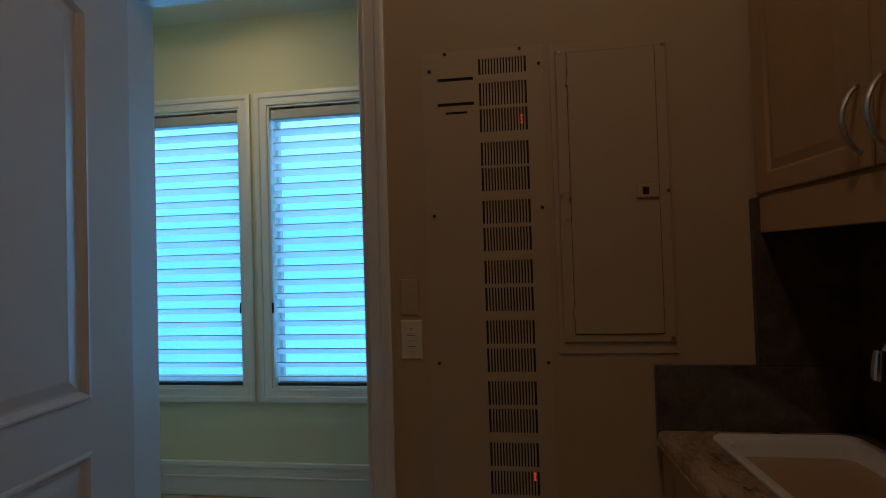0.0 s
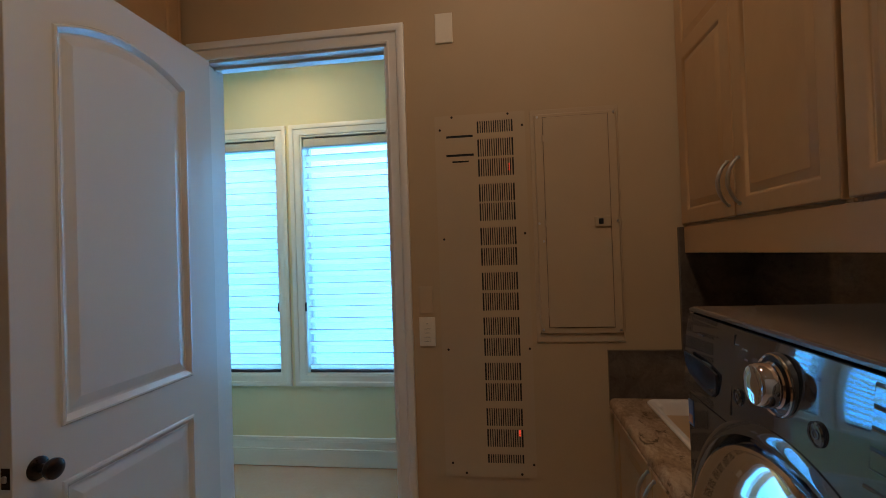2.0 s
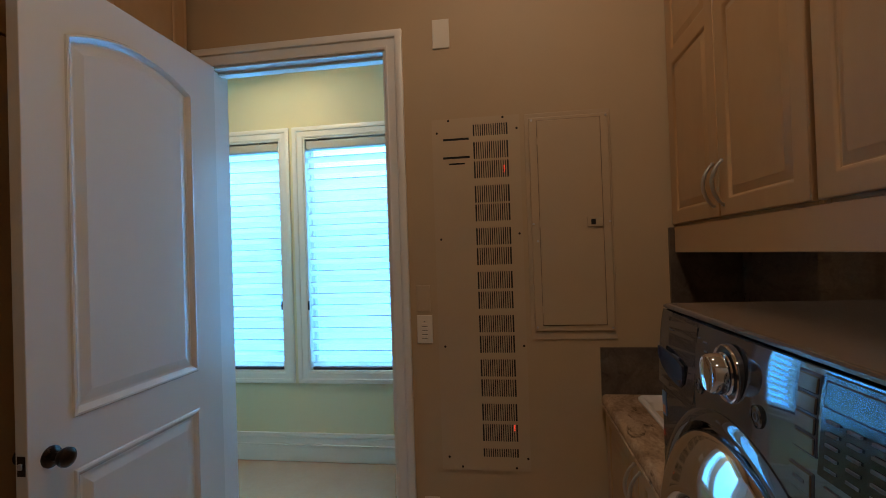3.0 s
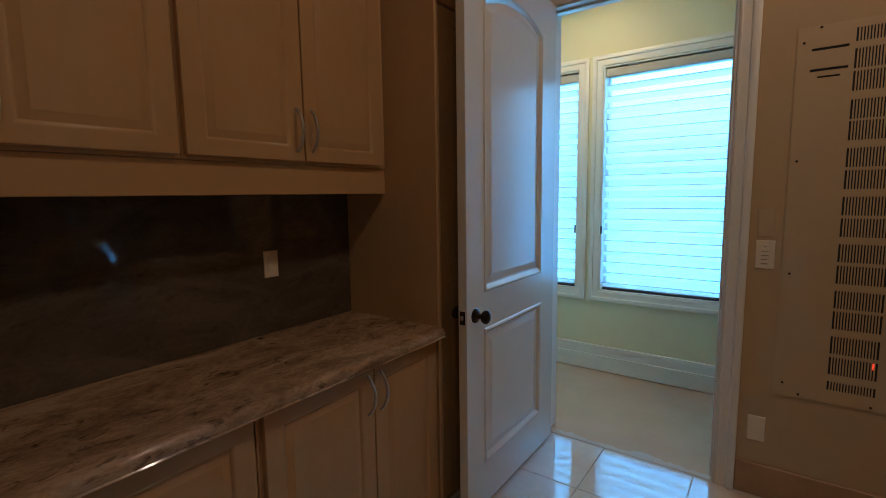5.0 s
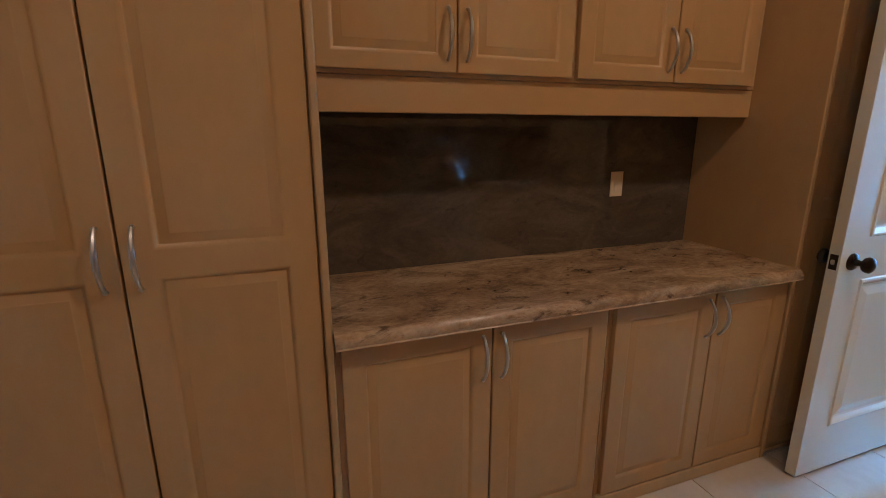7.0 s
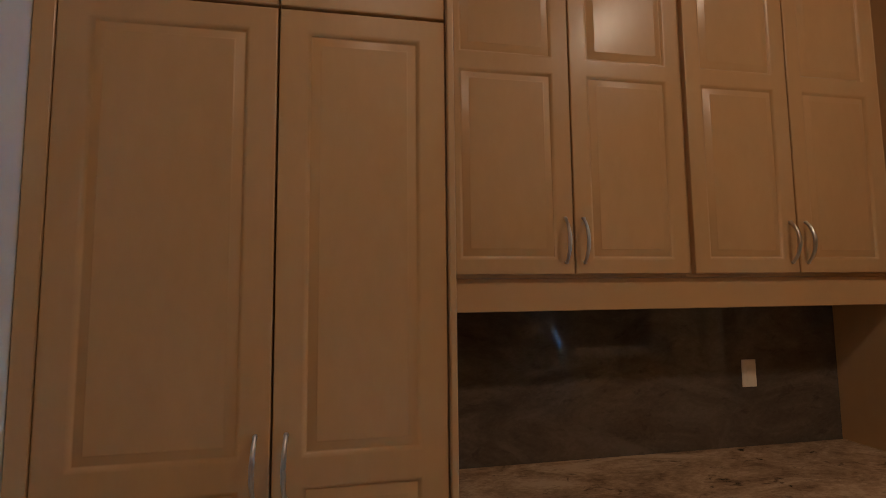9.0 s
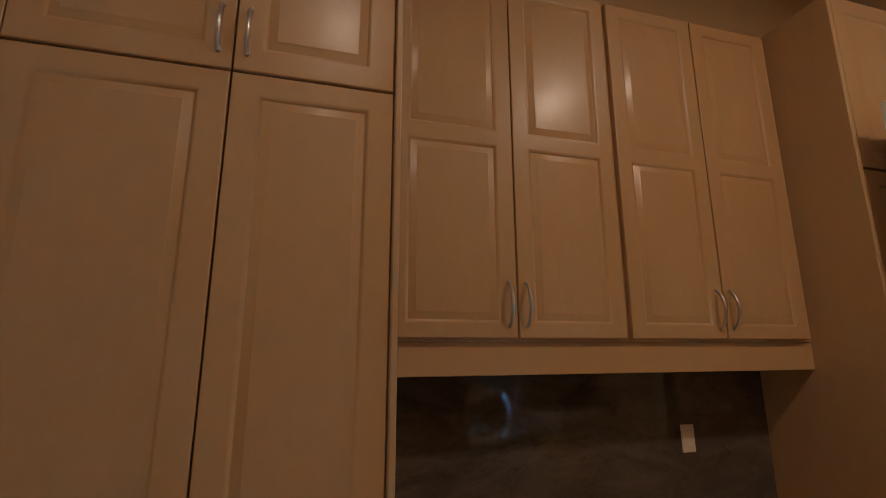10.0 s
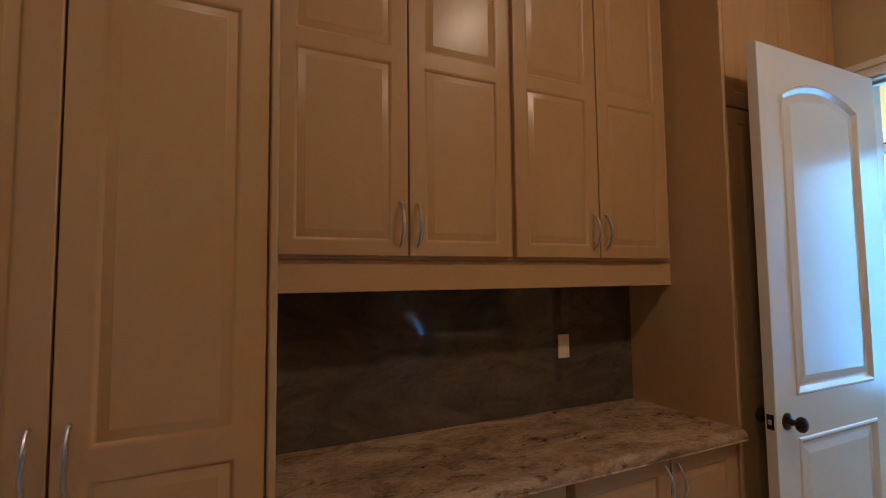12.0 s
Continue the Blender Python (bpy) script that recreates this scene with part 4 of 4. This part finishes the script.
KY2, KZ2 = 0.586, 1.366
bm = bmesh.new()
lathe(bm, on_fascia(KY2, KZ2, -0.003), [(0.043, 0.0), (0.043, 0.006), (0.041, 0.008), (0.037, 0.006), (0.033, 0.004)], 48)
k = part("dial_ring", bm, DARKST, wa, "", True)
bm = bmesh.new()
lathe(bm, on_fascia(KY2, KZ2, 0.002), [(0.042, 0.002), (0.042, 0.0045), (0.0405, 0.006), (0.039, 0.0035)], 48, cap=False)
part("ring_edge", bm, CHROME, k, "", True)
bm = bmesh.new()
lathe(bm, on_fascia(KY2, KZ2, 0.002), [(0.031, 0.0), (0.031, 0.006), (0.0285, 0.008), (0.0285, 0.010), (0.030, 0.012), (0.029, 0.025), (0.027, 0.0295), (0.0255, 0.0305), (0.024, 0.0295), (0.009, 0.0292)], 40)
part("dial", bm, CHROME, wa, "chrome programme dial", True)
for y, z, r in ((0.690, 1.318, 0.013), (0.506, 1.331, 0.015)):
    bm = bmesh.new()
    lathe(bm, on_fascia(y, z, -0.002), [(r, 0.0), (r, 0.0045), (r * 0.86, 0.006), (r * 0.80, 0.0045), (r * 0.2, 0.0050)], 28)
    b = part("button", bm, STEEL, wa, "", True)
    bm = bmesh.new()
    lathe(bm, on_fascia(y, z, 0.0025), [(r * 0.42, 0.0), (r * 0.42, 0.0012), (r * 0.30, 0.0012), (r * 0.30, 0.0)], 20, cap=False)
    part("symbol", bm, GREYINK, b)
# detergent drawer with its scooped grip
dr = pad("detergent_drawer", 0.715, 0.898, 1.280, 1.412, 0.0035, STEEL, 0.003)
gx = fascia_x(0.83, 1.315)
bm = bmesh.new()
lip = [(0.905, 1.345), (0.900, 1.322), (0.880, 1.306), (0.845, 1.296), (0.805, 1.290), (0.780, 1.290), (0.766, 1.300), (0.763, 1.318), (0.764, 1.333), (0.790, 1.338), (0.840, 1.344)]


def grip_loop(shrink, out):
    return [(gx - out, 0.835 + (y - 0.835) * shrink, 1.317 + (z - 1.317) * shrink) for y, z in lip]


rings(bm, [grip_loop(1.0, 0.002), grip_loop(1.0, 0.0060), grip_loop(0.96, 0.0064), grip_loop(0.90, 0.0045), grip_loop(0.80, 0.0025)])
bmesh.ops.recalc_face_normals(bm, faces=bm.faces)
part("grip_recess", bm, BLACK, dr, "black scooped drawer grip", True)
pad("marking", 0.795, 0.835, 1.338, 1.342, 0.0044, GREYINK, 0, dr)
# key column, display and key rows
pn = pad("key_column_frame", 0.392, 0.430, 1.326, 1.414, 0.0030, DARKST, 0.002)
for i in range(4):
    pad("key", 0.395, 0.427, 1.328 + i * 0.0215, 1.3465 + i * 0.0215, 0.0052, STEEL, 0.002)
dp = pad("display", 0.248, 0.389, 1.312, 1.418, 0.0045, DISPLAY, 0.002)
pad("screen_border", 0.254, 0.383, 1.384, 1.412, 0.0052, GREYINK, 0.0003, dp)
pad("screen", 0.2555, 0.3815, 1.3855, 1.4105, 0.0057, DISPLAY, 0.0003, dp)
for cI in range(4):
    for r in range(5):
        pad("marking", 0.362 - cI * 0.029, 0.378 - cI * 0.029, 1.322 + r * 0.012, 1.325 + r * 0.012, 0.0050, GREYINK, 0, dp)
for i in range(3):
    y = 0.436 - i * 0.056
    b = pad("key", y - 0.038, y, 1.282 - i * 0.004, 1.307 - i * 0.004, 0.0055, STEEL, 0.003)
    pad("key_border", y - 0.0395, y + 0.0015, 1.2805 - i * 0.004, 1.3085 - i * 0.004, 0.0030, DARKST, 0.002)
    pad("marking", y - 0.028, y - 0.010, 1.293 - i * 0.004, 1.297 - i * 0.004, 0.0062, GREYINK, 0, b)
for y, z, w in ((0.700, 1.395, 0.012), (0.672, 1.392, 0.016), (0.668, 1.378, 0.010), (0.842, 1.385, 0.02)):
    pad("marking", y, y + w, z, z + 0.0025, 0.0012 if y < 0.71 else 0.0044, GREYINK, 0)
bg = part("badge", boxes((XF + 0.0085, XF + 0.0105, YB - 0.034, YB - 0.012, 1.195, 1.245)), BLUEINK, wa, "small blue and orange sticker")
part("badge_stripe", boxes((XF + 0.0078, XF + 0.0090, YB - 0.031, YB - 0.015, 1.200, 1.216)), ORANGEINK, bg)
# porthole door
PM = Matrix.Translation((XF + 0.012, (YA + YB) / 2, 0.988)) @ Matrix.Rotation(-math.pi / 2, 4, "Y")
bm = bmesh.new()
lathe(bm, PM, [(0.312, 0.0), (0.312, 0.014), (0.302, 0.021), (0.292, 0.021), (0.283, 0.010), (0.280, 0.002)], 72, cap=False)
part("door_surround", bm, STEEL, wa, "", True)
bm = bmesh.new()
lathe(bm, PM, [(0.278, 0.0), (0.278, 0.020), (0.2755, 0.026), (0.270, 0.031), (0.262, 0.0355), (0.250, 0.0425), (0.235, 0.0490), (0.215, 0.0555), (0.195, 0.0595), (0.189, 0.0603), (0.184, 0.0600), (0.180, 0.0570), (0.176, 0.0500), (0.175, 0.040)], 72, cap=False)
dd = part("door_ring", bm, CHROME, wa, "mirror chrome door ring", True)
bm = bmesh.new()
lathe(bm, PM, [(0.178, 0.042), (0.172, 0.046), (0.166, 0.040), (0.150, 0.026), (0.120, 0.012), (0.060, 0.004), (0.01, 0.003)], 56)
part("door_glass", bm, SMOKE, dd, "dark glass bowl", True)

# ---------------- polished floor tiles ----------------
TS, GAP = 0.47, 0.003
fl = thing("floor", (0, 0, 0), "cream polished marble tile floor with thin grout lines", "floor", kind="structure")
tile_mesh = None
ix0, ix1 = -4, 4
for i in range(ix0, ix1):
    for j in range(-8, 1):
        x0, y0 = -0.427 + i * TS, 1.580 + j * TS
        a0, a1, b0, b1 = max(x0, BACK), min(x0 + TS, RIGHT), max(y0, REAR), min(y0 + TS, WY + 0.010)
        if a1 - a0 < 0.01 or b1 - b0 < 0.01:
            continue
        full = a1 - a0 > TS - 1e-6 and b1 - b0 > TS - 1e-6
        if full and tile_mesh is not None:
            t = new("tile", tile_mesh)
        else:
            bm = boxes((0, a1 - a0 - GAP, 0, b1 - b0 - GAP, -0.012, 0.0), bevel=0.0012)
            t = part("tile", bm, MARBLE, fl)
            if full:
                tile_mesh = t.data
        t.parent, t.location = fl, (a0 + GAP / 2, b0 + GAP / 2, random.uniform(-0.0004, 0.0))
        t.rotation_euler = (random.uniform(-0.0006, 0.0006), random.uniform(-0.0006, 0.0006), 0)
# ragged skim of mortar where the tile stops at the threshold
bm = bmesh.new()
n = 70
va, vb = [], []
for i in range(n + 1):
    x = DL + 0.013 + (DR - DL - 0.026) * i / n
    e = 0.045 * noise.noise(Vector((x * 7, 1.7, 0))) + 0.020 * noise.noise(Vector((x * 29, 4.1, 0)))
    va.append((bm.verts.new((x, WY + 0.004, 0.0022)), bm.verts.new((x, WY + 0.004, -0.004))))
    vb.append((bm.verts.new((x, WY + 0.060 + e, 0.0008)), bm.verts.new((x, WY + 0.064 + e, -0.004))))
for i in range(n):
    bm.faces.new((va[i][0], va[i + 1][0], vb[i + 1][0], vb[i][0]))
    bm.faces.new((vb[i][0], vb[i + 1][0], vb[i + 1][1], vb[i][1]))
    bm.faces.new((va[i][0], va[i][1], va[i + 1][1], va[i + 1][0]))
structure("floor_threshold", bm, MARBLE, "ragged broken edge of marble at the doorway", "floor")
